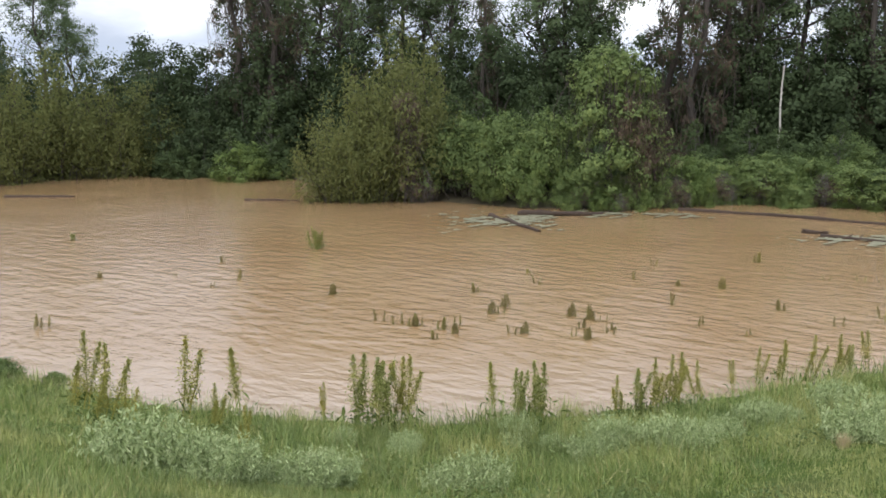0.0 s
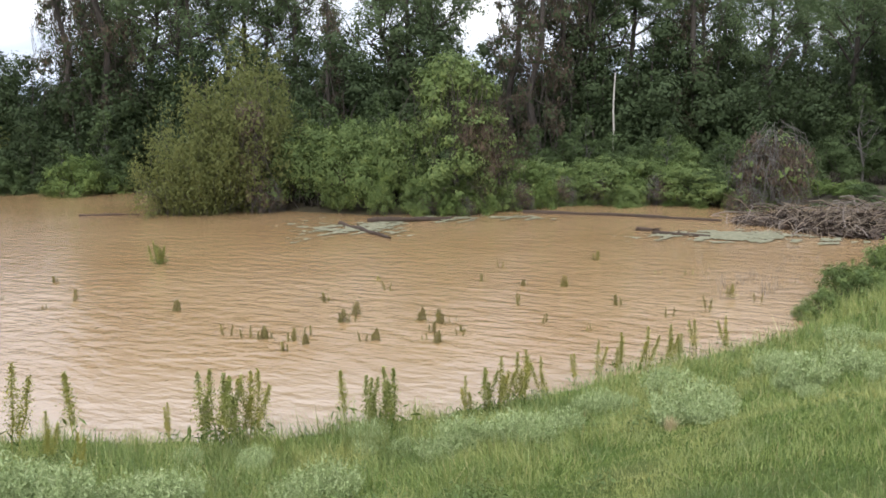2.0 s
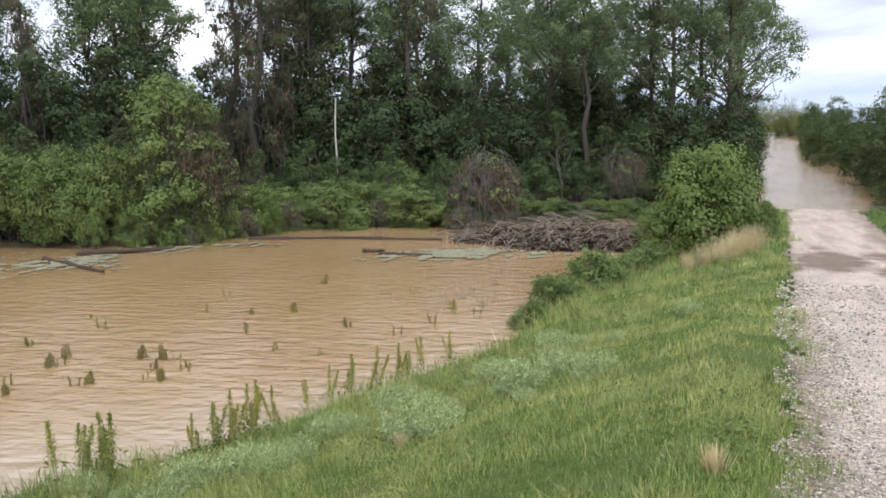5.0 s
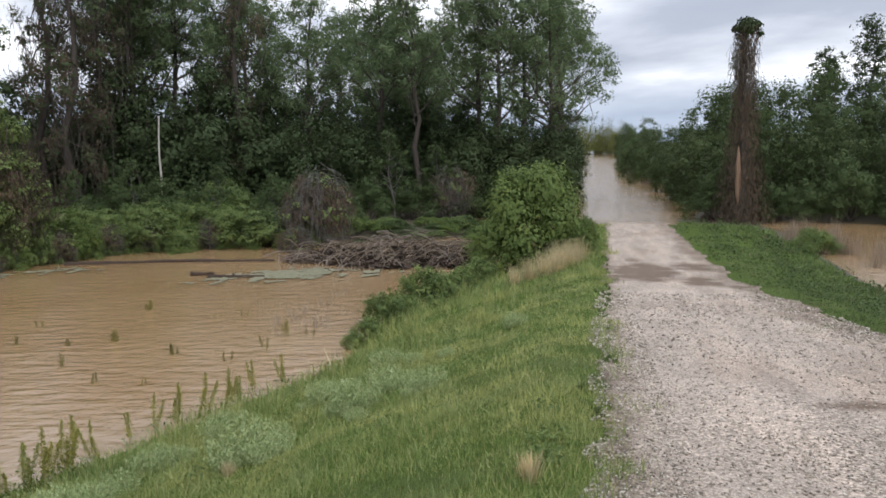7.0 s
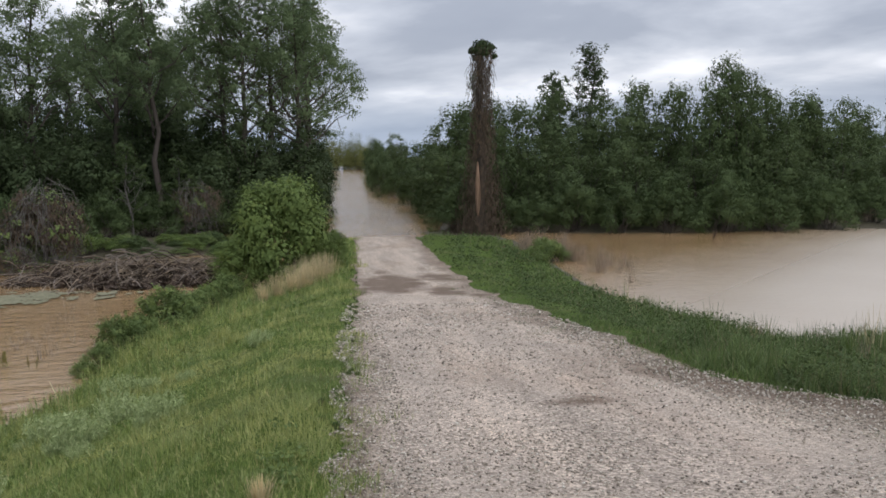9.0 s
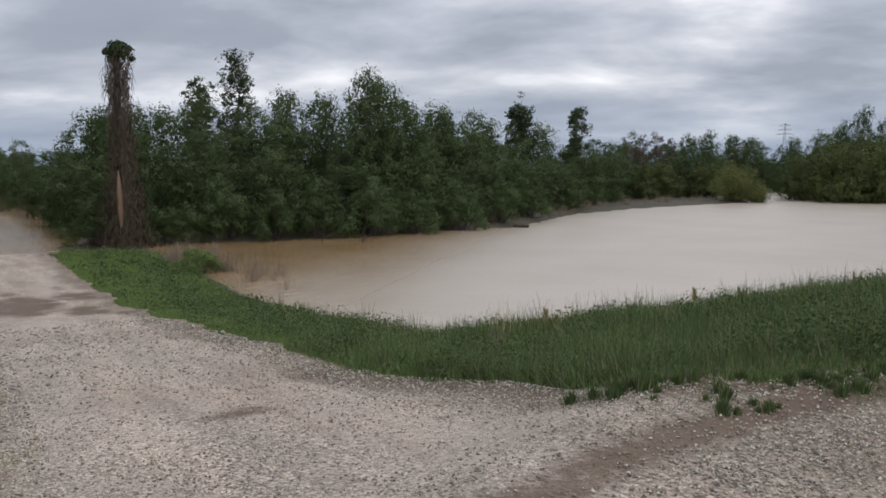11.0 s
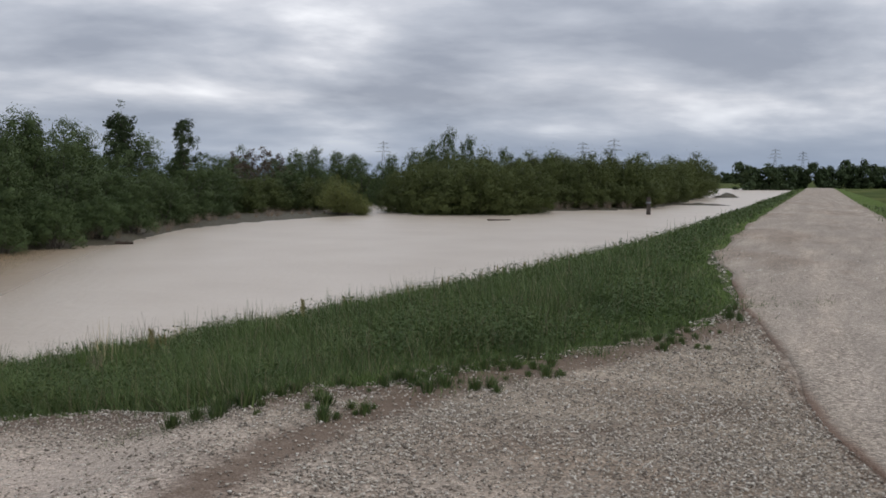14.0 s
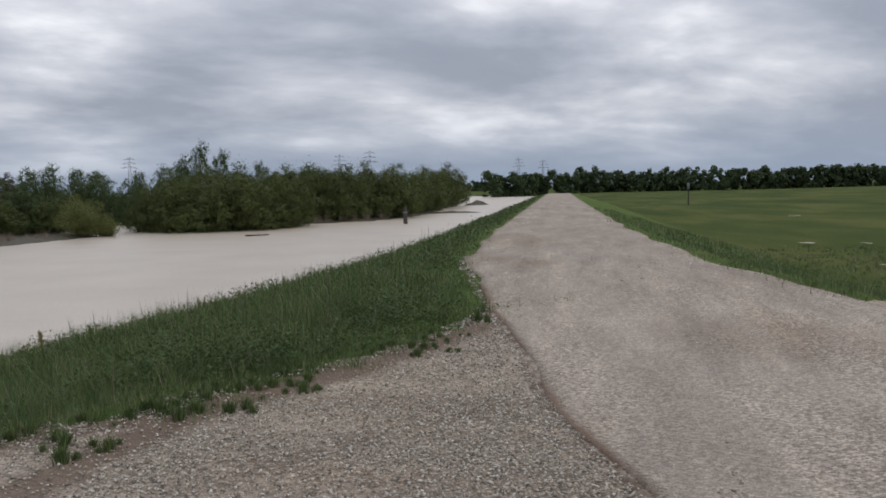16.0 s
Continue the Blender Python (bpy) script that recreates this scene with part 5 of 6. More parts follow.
def debris_pile():
    """Heap of driftwood, reeds and branches against the bank."""
    rng = np.random.default_rng(17)
    ob = thing("debris_pile", "heap of grey driftwood, sticks and dead reeds", "debris")
    made = []
    for i in range(30):
        k = np.linspace(-1, 1, 7)
        arch = rng.uniform(0.05, 0.5)
        pts = np.stack([k, 0.25 * rng.normal() * k ** 2, arch * (1 - k ** 2)], -1) + rng.normal(size=(7, 3)) * 0.025
        made.append(array_mesh("stick", *tubes([(pts, np.linspace(rng.uniform(0.012, 0.026), 0.006, 7))], 5), (DRIFT, REED, REED, WETLOG)[i % 4], None, True))
    for i in range(300):
        while True:
            az, dist = rng.uniform(26.4, 40.4), rng.uniform(34.2, 40.2)
            hump = float(debris_hump(az, dist))
            if hump > 0.9 * rng.random() ** 2:
                break
        x, y = polar(az, dist)
        o = part("stick", made[i % 30], ob)
        l = rng.uniform(0.3, 1.25)
        o.matrix_basis = Matrix.Translation((x, y, 0.02 + hump * rng.uniform(0.45, 1.1))) @ Matrix.Rotation(rng.normal() * 0.7, 4, "Z") @ Matrix.Rotation(rng.normal() * 0.42, 4, "Y") @ Matrix.Diagonal((l, 1, l, 1))
    n = 5200
    az, dist = rng.uniform(26.4, 40.6, n), rng.uniform(33.8, 40.4, n)
    hump = debris_hump(az, dist)
    keep_ = hump > 0.7 * rng.random(n) ** 1.5
    az, dist, hump = az[keep_], dist[keep_], hump[keep_]
    n = len(az)
    p = np.stack([dist * np.sin(np.radians(az)), dist * np.cos(np.radians(az)), hump * rng.uniform(0.2, 1.12, n) + 0.03], -1)
    nrm = unit(rng.normal(size=(n, 3)) * [0.8, 0.8, 0.6] + [0, 0, 0.7])
    litter = part("reed_litter", array_mesh("reed_litter", *leaves(p, nrm, rng, 0.75, 0.03, 0.0), REED), ob)
    tagged(litter, kind="stuff")
    # wet litter low in the heap; its dark colour also paints the shaded gaps
    n = 3600
    az, dist = rng.uniform(26.0, 40.6, n), rng.uniform(34.0, 40, n)
    hump = debris_hump(az, dist)
    keep_ = hump > 0.05
    az, dist, hump = az[keep_], dist[keep_], hump[keep_]
    p = np.stack([dist * np.sin(np.radians(az)), dist * np.cos(np.radians(az)), hump * rng.uniform(0.0, 0.8, len(az)) + 0.02], -1)
    bits = part("wet_litter", array_mesh("wet_litter", *leaves(p, unit(rng.normal(size=p.shape) * 0.5 + [0, 0, 1.0]), rng, 0.5, 0.26, 0.0), WETLOG), ob)
    tagged(bits, kind="stuff")


debris_pile()

# ---------------------------------------------------------------- near bank: shrubs and dry tufts
for i in range(46):
    az = rnd.uniform(29.5, 43.5)
    shrubs[int(rnd.integers(0, 3))].at(*polar(az, np.interp(az, [29.5, 36, 43.5], [42.5, 41.5, 43]) + rnd.uniform(0, 9)), rnd.uniform(0.28, 0.5), rnd.uniform(0, 360), -0.1, rnd.uniform(0.35, 0.6))
near_bush = Kind(dense_tree(3.4, 3.8, 131, LEAF_FRESH, 9000, 0.14, label="bright green leafy bush beside the ramp road", group="bushes on the bank", name="bush", tip=0.55))
near_bush.at(*polar(43.6, 33.5), 1.12, 30, -0.1, 1.2)
near_bush.at(*polar(41.3, 33.0), 0.72, 160, 0, 0.9)
near_bush.at(*polar(46.6, 36), 0.5, 80)
small_bush = Kind(dense_tree(1.1, 1.7, 133, LEAF_VINE, 2600, 0.09, label="low green weeds at the waterline of the bank", group="bushes on the bank", name="bush", tip=0.7))
for az, dist, sc in ((32.4, 22.0, 0.5), (33.6, 23.4, 0.85), (34.8, 24.2, 0.6), (36.3, 25.8, 1.15), (37.4, 26.6, 0.7), (38.8, 28.4, 0.8), (35.2, 25.6, 0.45), (31.4, 20.9, 0.4), (34.2, 26.6, 0.4), (37.9, 29.4, 0.5), (40.0, 30, 0.9), (61.6, 41, 1.0), (61.0, 43.5, 0.9)):
    small_bush.at(*polar(az, dist), sc, rnd.uniform(0, 360))
for az, dist, sc in ((-30.5, 16.6, 0.42), (-27.8, 16.0, 0.3), (-32.6, 16.8, 0.5)):
    small_bush.at(*polar(az, dist), sc, rnd.uniform(0, 360))


def dry_tuft(seed, n, h, mat, label, name="dry_grass_tuft"):
    rng = np.random.default_rng(seed)
    a, r = rng.random(n) * 6.28, np.abs(rng.normal(size=n)) * h * 0.22
    foot = np.stack([np.cos(a) * r, np.sin(a) * r, 0 * a], -1)
    tip = foot + np.stack([np.cos(a) * h * 0.4 * rng.random(n) + rng.normal(size=n) * h * 0.15, np.sin(a) * h * 0.4 * rng.random(n), h * rng.uniform(0.5, 1.1, n)], -1)
    side = np.stack([-np.sin(a), np.cos(a), 0 * a], -1) * 0.007
    v = np.stack([foot - side, foot + side, tip + side * 0.2, tip - side * 0.2], 1).reshape(-1, 3)
    ob = new(name, array_mesh(name, v, np.arange(4 * n).reshape(-1, 4), mat))
    return tagged(ob, label, "grass tuft", "dry grass tufts")


tufts = Kind(dry_tuft(3, 260, 0.9, DRY, "tall tuft of straw-coloured dry grass"))
for az, dist, sc in ((46.0, 29.5, 1.0), (45.2, 28.6, 0.9), (44.4, 28.2, 0.9), (43.4, 27.6, 0.8), (46.6, 31, 1.0), (42.4, 27, 0.7), (45.4, 30.4, 1.0)):
    tufts.at(*polar(az, dist), sc, rnd.uniform(0, 360))
small_tuft = Kind(dry_tuft(4, 140, 0.26, DRY, "small dry tuft in the mown grass"))
small_tuft.at(3.25, 3.5, 0.6)
small_tuft.at(*polar(22.5, 9.0), 0.6)
reeds = Kind(dry_tuft(6, 60, 1.0, REED, "stand of dead brown reeds in shallow water", "dead_reed_stand"))
for i in range(34):
    az = rnd.uniform(59.5, 67)
    reeds.at(*polar(az, np.interp(az, [59.5, 63, 67], [46, 41, 33]) + rnd.uniform(-1, 6)), rnd.uniform(0.6, 1.1), rnd.uniform(0, 360), 0.1)
for i in range(60):
    az = rnd.uniform(79, 97.5)
    reeds.at(*polar(az, np.interp(az, [79, 83, 86.5, 90, 97.5], [66, 70, 87, 98, 116]) + rnd.uniform(0, 4)), rnd.uniform(0.6, 1.15), rnd.uniform(0, 360))
for i in range(40):
    az = rnd.uniform(108, 120)
    reeds.at(*polar(az, np.interp(az, [107, 112, 116, 118, 121.3], [130, 135, 146, 178, 298]) + rnd.uniform(-1, 3)), rnd.uniform(0.9, 1.5), rnd.uniform(0, 360))
sticks = Kind(dry_tuft(7, 16, 0.8, REED, "sparse dead stems standing in shallow water", "dead_reed_stand"))
for i in range(46):
    az = rnd.uniform(22, 33)
    sticks.at(*polar(az, np.interp(az, [22, 28, 33], [26, 24, 27]) + rnd.uniform(-3, 6)), rnd.uniform(0.4, 0.9), rnd.uniform(0, 360), 0.5)


def dock(seed, h, n_stalk, head, leafy, label, group, name="weed"):
    """A weed with upright seed stalks and leaves at its foot."""
    rng = np.random.default_rng(seed)
    ob = thing(name, label, "weed", group)
    lows = []
    for i in range(n_stalk):
        a = rng.random() * 6.28
        lean = rng.uniform(0.02, 0.3)
        foot = np.array([rng.normal() * 0.07, rng.normal() * 0.07, -0.05])
        tip = foot + [math.cos(a) * lean * h, math.sin(a) * lean * h, h * rng.uniform(0.65, 1.05)]
        c = bend(foot, tip, rng, 6, 0.015)
        stalk = part("stalk", array_mesh("stalk", *tubes([(c, np.linspace(0.006, 0.003, 6) * (0.7 + h))], 4), head, None, True), ob)
        k = rng.uniform(0.36, 1.03, 700)[:, None]
        p = c[0] * (1 - k) + c[-1] * k + rng.normal(size=(700, 3)) * (0.01 + 0.062 * np.clip((1.06 - k) / 0.7, 0, 1) * np.clip((k - 0.33) / 0.15, 0.2, 1) * rng.uniform(0.3, 1.2, (700, 1))) * h * [1, 1, 1.4]
        tagged(part("seed_head", array_mesh("seed_head", *leaves(p, unit(rng.normal(size=p.shape)), rng, 0.02 * h + 0.005, 0.012 * h + 0.003), head), stalk), kind="stuff")
        lows.append(foot + rng.normal(size=(13, 3)) * [0.13 * h, 0.13 * h, 0.1 * h] + [0, 0, 0.18 * h])
    if leafy:
        p = np.concatenate(lows)
        tagged(part("leaf_rosette", array_mesh("leaf_rosette", *leaves(p, unit(rng.normal(size=p.shape) + [0, 0, 0.6]), rng, 0.16 * h, 0.035 * h), WEED_LEAF if head is not WEED_RED else WEED_RED), ob), kind="stuff")
    return ob


docks = [Kind(dock(141, 1.15, 3, WEED_SEED, True, "tall weed with yellow-green seed heads", "weeds on the bank")), Kind(dock(142, 1.15, 4, WEED_GREEN, True, "bushy dock weed with green seed stalks", "weeds on the bank")), Kind(dock(143, 1.2, 2, WEED_SEED, True, "single tall weed stalk with seeds", "weeds on the bank")), Kind(dock(144, 1.1, 2, WEED_RED, True, "brown-headed dock weed in tall grass", "weeds on the bank"))]
for which, az, dist, sc in ((0, -25.8, 9.8, 0.95), (0, -17.3, 9.2, 0.55), (2, -24.6, 9.4, 0.6), (2, -20.5, 12.4, 1.25), (2, -17.0, 13.4, 1.1), (0, -26.6, 12.4, 1.15), (1, -8.9, 12.6, 1.25), (1, -7.6, 12.3, 1.2), (0, -6.2, 12.6, 1.1), (2, -5.2, 12.7, 1.1), (0, -18.8, 11.3, 0.7), (0, -11.2, 13.2, 0.6),
                            (1, 2.0, 12.4, 0.95), (1, 3.6, 12.3, 1.1), (2, 0.4, 12.9, 0.9), (0, 9.0, 13.0, 0.7), (0, 11.3, 13.4, 0.9), (0, 12.2, 13.6, 0.9), (0, 13.0, 13.7, 0.9), (1, 10.2, 13.3, 0.8), (0, 14.4, 14.2, 0.7), (2, 18.0, 15.6, 0.75), (0, 19.6, 15.9, 0.8), (0, 21.2, 16.0, 0.85), (0, 22.8, 16.5, 0.8), (2, 24.6, 17.2, 0.75), (0, 26.6, 18.0, 0.7), (1, 23.6, 16.8, 0.6), (2, 16.6, 14.9, 0.6),
                            (0, 84.3, 18.6, 0.85), (2, 85.0, 18.9, 0.6), (2, 93.8, 19.5, 0.85), (2, 96.5, 20.0, 0.7), (0, 74.5, 21.5, 0.6), (2, 101, 22, 0.7), (2, 103, 23, 0.8), (0, 105.5, 24, 0.7), (2, 107, 25.5, 0.8), (0, 108.4, 27, 0.8), (2, 109.6, 29, 0.8), (0, 110.6, 31.5, 0.8), (2, 111.4, 34, 0.9), (2, 112.3, 37.5, 0.9), (0, 113.3, 42, 0.9), (2, 114.3, 48, 1.0), (2, 115.4, 56, 1.1), (2, 116.6, 68, 1.1)):
    docks[which if az < 60 else 3].at(*polar(az, dist), sc * (0.88 if az < 60 else 0.8), rnd.uniform(0, 360), -0.03)
flooded = [Kind(dock(151, 0.5, 2, WEED_RED, False, "brown weed tips standing out of flood water", "weeds in the water")), Kind(dock(152, 0.5, 5, WEED_RED, True, "clump of brown-green weeds in flood water", "weeds in the water"))]
clump = Kind(dock(153, 0.8, 8, WEED_GREEN, True, "green leafy clump rising from flood water", "weeds in the water"))
clump.at(*polar(-10.6, 29.0), 1.0, 0, 0.78)
clump.at(*polar(-25.6, 33.5), 0.35, 40, 0.8)
for az, dist in ((-27.9, 20.7), (-28.4, 20.8), (-24.3, 26), (-19.9, 25.4), (-16.8, 27.3), (-15.9, 24.4), (-17.7, 23.6), (-6.9, 19.2), (-5.6, 18.8), (-4.6, 18.6), (-4.2, 18.7), (-2.7, 18.3), (-1.9, 18.0), (-1.7, 18.6), (-3.2, 17.6), (0.9, 19.7), (1.4, 19.7), (1.9, 20.4), (3.0, 18.0), (2.1, 18.0),
                 (6.3, 19.6), (7.6, 19.4), (8.4, 19.3), (9.0, 18.6), (8.8, 18.2), (6.4, 17.9), (7.1, 17.7), (6.9, 18.6), (14.6, 19.4), (17.7, 18.8), (22.9, 20.3), (12.8, 21.2), (13.4, 23.4), (16.2, 23.4), (3.5, 24.5), (4.0, 23.0), (10.4, 24), (22.3, 25.4), (24.2, 25.6), (26.8, 22.5), (-10, 22), (-0.2, 22), (19.6, 21.4), (28.4, 20.6), (25.4, 21.0), (11.8, 26.2), (18.2, 27.5)):
    flooded[int(rnd.integers(2))].at(*polar(az, dist), rnd.uniform(0.55, 1.05), rnd.uniform(0, 360), 0.68)

# grass gone to seed along the foot of the levee
seeding = [Kind(dry_tuft(201 + i, 14, 0.8, (REED, WEED_LEAF, DRY)[i], "slender seeding grass stalks in tall grass", "seeding_grass")) for i in range(3)]
count = 0
while count < 150:
    az = rnd.uniform(66, 119)
    dist = rnd.uniform(13, 62)
    x, y = polar(az, dist)
    if 0.05 < float(land(x, y)) < 1.3 and x * LEVEE_N[0] + y * LEVEE_N[1] > 3 and float(inside(WOODS, x, y)) < -3:
        seeding[int(rnd.choice([0, 1, 1, 2]))].at(x, y, rnd.uniform(0.55, 1.1), rnd.uniform(0, 360))
        count += 1

# ---------------------------------------------------------------- field: small things
def field_post(x, y):
    ob = thing("marker_post", "thin grey marker post in the field", "post")
    shaft = part("shaft", array_mesh("shaft", *tubes([([(0, 0, -0.3), (0, 0, 2), (0.02, 0, 4.2)], (0.16, 0.15, 0.13))], 8), POST, None, True), ob)
    part("sign_plate", array_mesh("sign_plate", *tubes([([(0, 0, 3.0), (0, 0, 3.2), (0, 0, 4.1), (0, 0, 4.3)], (0.2, 0.34, 0.34, 0.2))], 4), STEEL), shaft)
    place(ob, x, y)


field_post(*polar(134.9, 175))
for az, dist, w in ((142.0, 62, 0.6), (141.3, 110, 0.8), (145.3, 62, 0.4), (146.6, 47, 0.5)):
    x, y = polar(az, dist)
    th = np.linspace(0, 2 * np.pi, 28, endpoint=False)
    rr = w * (1 + 0.25 * np.sin(3 * th) + 0.15 * np.sin(5 * th + 1))
    pts = np.stack([x + np.cos(th) * rr, y + 0.5 * np.sin(th) * rr], -1)
    zc = float(land(x, y)) + 0.16
    verts = np.concatenate([[[x, y, zc]], np.c_[pts, np.full(28, zc)]])
    me = array_mesh("puddle", verts, [(0, i + 1, (i + 1) % 28 + 1) for i in range(28)], WATER)
    tagged(new("puddle", me), "small puddle of pale water in the field", "puddle", kind="structure")


# ---------------------------------------------------------------- grass and loose stones, in their thousands
def blades(x, y, rng, length, width, mat, name, label, lean=0.5, tuft=9, gather=0.045):
    """Blades of grass that stand in small tufts."""
    n = len(x)
    head = (np.arange(n) // tuft) * tuft
    spread = gather * (1 + 0.08 * np.hypot(x, y))
    x = x[head] + rng.normal(size=n) * spread
    y = y[head] + rng.normal(size=n) * spread
    z = land(x, y)
    vigour = rng.uniform(0.5, 1.35, n)[head]
    length = np.broadcast_to(length, (n,))[head] * vigour
    width = np.broadcast_to(width, (n,))[head]
    a, l = rng.random(n) * 6.28, length * rng.uniform(0.6, 1.2, n)
    side = np.stack([np.cos(a), np.sin(a), 0 * a], -1) * (width * rng.uniform(0.6, 1.2, n))[:, None] * 0.5
    b = (rng.random(n) * 6.28)[head] + rng.normal(size=n) * 0.9
    out = np.abs(rng.normal(size=n)) * lean * 1.3
    foot = np.stack([x, y, z - 0.01], -1)
    tip = foot + np.stack([np.cos(b) * out * l, np.sin(b) * out * l, l * (1 - 0.3 * out)], -1)
    v = np.stack([foot - side * 1.1, foot + side * 1.1, tip], 1).reshape(-1, 3)
    f = np.arange(3 * n).reshape(-1, 3)
    ob = new(name, array_mesh(name, v, f, mat))
    return tagged(ob, label, "grass", kind="stuff")


def scatter(rng, n, az0, az1, r0, r1):
    az, r = np.radians(rng.uniform(az0, az1, n)), np.exp(rng.uniform(math.log(r0), math.log(r1), n))
    return r * np.sin(az), r * np.cos(az), r


m = Mat("grass_blades", 0.6)
patch = m.noise(0.45, 4.0, 0.6)
spots = m.noise(1.7, 4.0, 0.6)
c = m.ramp(m.island(), (0.0, (0.1, 0.155, 0.04)), (0.5, (0.2, 0.27, 0.07)), (0.86, (0.335, 0.385, 0.125)), (0.95, (0.46, 0.4, 0.19)))
c = m.mix(m.step(patch.outputs[0], 0.47, 0.6, 0.0, 0.7), c, (0.44, 0.435, 0.16))
c = m.mix(m.step(spots.outputs[0], 0.53, 0.66, 0.0, 0.5), c, (0.3, 0.36, 0.15))
tint = m.noise(1.0, 4.0, 0.6, (1.3, 0.7, 1, 20))
c = m.mix(m.step(tint.outputs[0], 0.5, 0.64, 0.0, 0.6), c, (0.11, 0.165, 0.06))
GRASS = m.done(c, Specular_IOR_Level=0.3)
m = Mat("tall_grass_blades", 0.6)
patch = m.noise(0.35, 4.0, 0.6)
c = m.ramp(m.island(), (0.0, (0.05, 0.085, 0.028)), (0.45, (0.1, 0.155, 0.046)), (0.82, (0.19, 0.25, 0.085)), (0.86, (0.17, 0.14, 0.09)), (1.0, (0.33, 0.29, 0.17)))
clumps = m.noise(1.1, 4.0, 0.6)
c = m.mix(m.step(clumps.outputs[0], 0.5, 0.62, 0.0, 0.6), c, (0.055, 0.09, 0.03))
c = m.mix(m.step(patch.outputs[0], 0.48, 0.68, 0.0, 0.5), c, (0.15, 0.205, 0.065))
TALLGRASS = m.done(c, Specular_IOR_Level=0.3)
m = Mat("pale_mugwort", 0.7)
PALE = m.done(m.ramp(m.island(), (0.0, (0.22, 0.29, 0.11)), (0.6, (0.36, 0.43, 0.19)), (1.0, (0.5, 0.56, 0.3))))

rng = np.random.default_rng(77)
# mown grass on the near slope and along the ramp
x, y, r = scatter(rng, 540000, -62, 52, 2.4, 60)
d, o = x * RAMP_U[0] + y * RAMP_U[1], x * RAMP_R[0] + y * RAMP_R[1]
z = land(x, y)
ok = (z > 0.03) & ~on_road(x, y, -0.12 + 0.22 * rough(x, y, 0.5, 21) + 0.1 * rough(x, y, 0.17, 23)) & (o < 2) & (inside(FOREST, x, y) < -3)
x, y, r, z, o = x[ok], y[ok], r[ok], z[ok], o[ok]
low = np.clip((1.6 - z) / 1.6, 0, 1)
blades(x, y, rng, 0.1 + 0.26 * low + (0.05 + 0.14 * low) * np.clip(rough(x, y, 0.8, 2) + 0.6 * rough(x, y, 0.3, 4), -0.7, 1), np.maximum(0.006, r * 0.001), GRASS, "grass", "short bright green grass on the levee slope")
# pale feathery plants in drifts on the lower slope
def mugwort(seed, label):
    """A soft mound of upright feathery shoots."""
    rng = np.random.default_rng(seed)
    n = 150
    a, r = rng.random(n) * 6.28, 0.5 * np.sqrt(rng.random(n))
    top = 0.5 * (1 - 0.9 * r ** 2) * rng.uniform(0.6, 1.1, n)
    k = rng.random((n, 26)) ** 0.7
    c_ = np.stack([np.cos(a) * r, np.sin(a) * r, 0 * a], -1)[:, None] * (0.7 + 0.35 * k[..., None]) + np.stack([0 * k, 0 * k, top[:, None] * k], -1)
    c_ = (c_ + rng.normal(size=c_.shape) * 0.022).reshape(-1, 3)
    me = array_mesh("mugwort", *leaves(c_, unit(rng.normal(size=c_.shape)), rng, 0.062, 0.016, -0.9, far=True), PALE)
    return tagged(new("mugwort", me), label, "weed", "mugwort on the slope")


soft = [Kind(mugwort(i, "pale grey-green feathery mugwort mound on the slope")) for i in (5, 6, 7)]
DRIFTS = ((-19.2, 7.0, 0.5, 5), (-15, 7.3, 0.5, 5), (-22.6, 6.4, 0.4, 3), (-11.5, 8.0, 0.3, 2), (-7.4, 10.8, 0.6, 4), (-4.5, 8.4, 0.4, 2), (2.9, 11.0, 0.6, 4), (7.5, 10.3, 0.7, 5), (14.5, 10.2, 0.7, 5), (19.3, 11.8, 0.8, 4), (23.3, 12.6, 0.8, 4), (24.3, 9.4, 0.6, 3), (29, 11.5, 1.0, 3), (33.7, 10.3, 0.7, 3), (33, 13.2, 1.2, 4), (37, 15.0, 1.3, 4))
for az, dist, wide, many in DRIFTS:
    cx_, cy_ = polar(az, dist)
    for i in range(many):
        x, y = cx_ + rng.normal() * wide * 0.6, cy_ + rng.normal() * wide * 0.42
        if not on_road(x, y, 0.6):
            soft[int(rng.integers(3))].at(x, y, rng.uniform(0.3, 0.8), rng.uniform(0, 360), -0.03, rng.uniform(0.9, 1.3))
# taller grass on the river slope of the levee and right of the ramp
x, y, r = scatter(rng, 620000, 46, 134, 5.0, 160)
s, nn_ = x * LEVEE_U[0] + y * LEVEE_U[1], x * LEVEE_N[0] + y * LEVEE_N[1]
d, o = x * RAMP_U[0] + y * RAMP_U[1], x * RAMP_R[0] + y * RAMP_R[1]
z = land(x, y)
ok = (z > 0.03) & ~on_road(x, y, 0.05 + 0.25 * rough(x, y, 0.55, 22) + 0.15 * rough(x, y, 0.2, 24)) & ((o > 3) | (d > 80)) & (nn_ > 0) & (inside(WOODS, x, y) < -3) & (inside(SHORE_C, x, y) < -3) & (s < 190)
x, y, r, s, nn_, o, d = x[ok], y[ok], r[ok], s[ok], nn_[ok], o[ok], d[ok]
edge = np.clip(np.minimum(np.where(s > 12, nn_ - levee_edges(s)[0], 9), np.minimum(o - 3.7 + 9 * (d < 9), 9)) / 1.6, 0, 1)
edge = np.minimum(edge, np.clip(-inside(APRON_EDGE, x, y) / 1.4, 0.15, 1))
verge = np.clip((o - 4) / 6, 0.25, 1) * (d > 12) + (d <= 12)
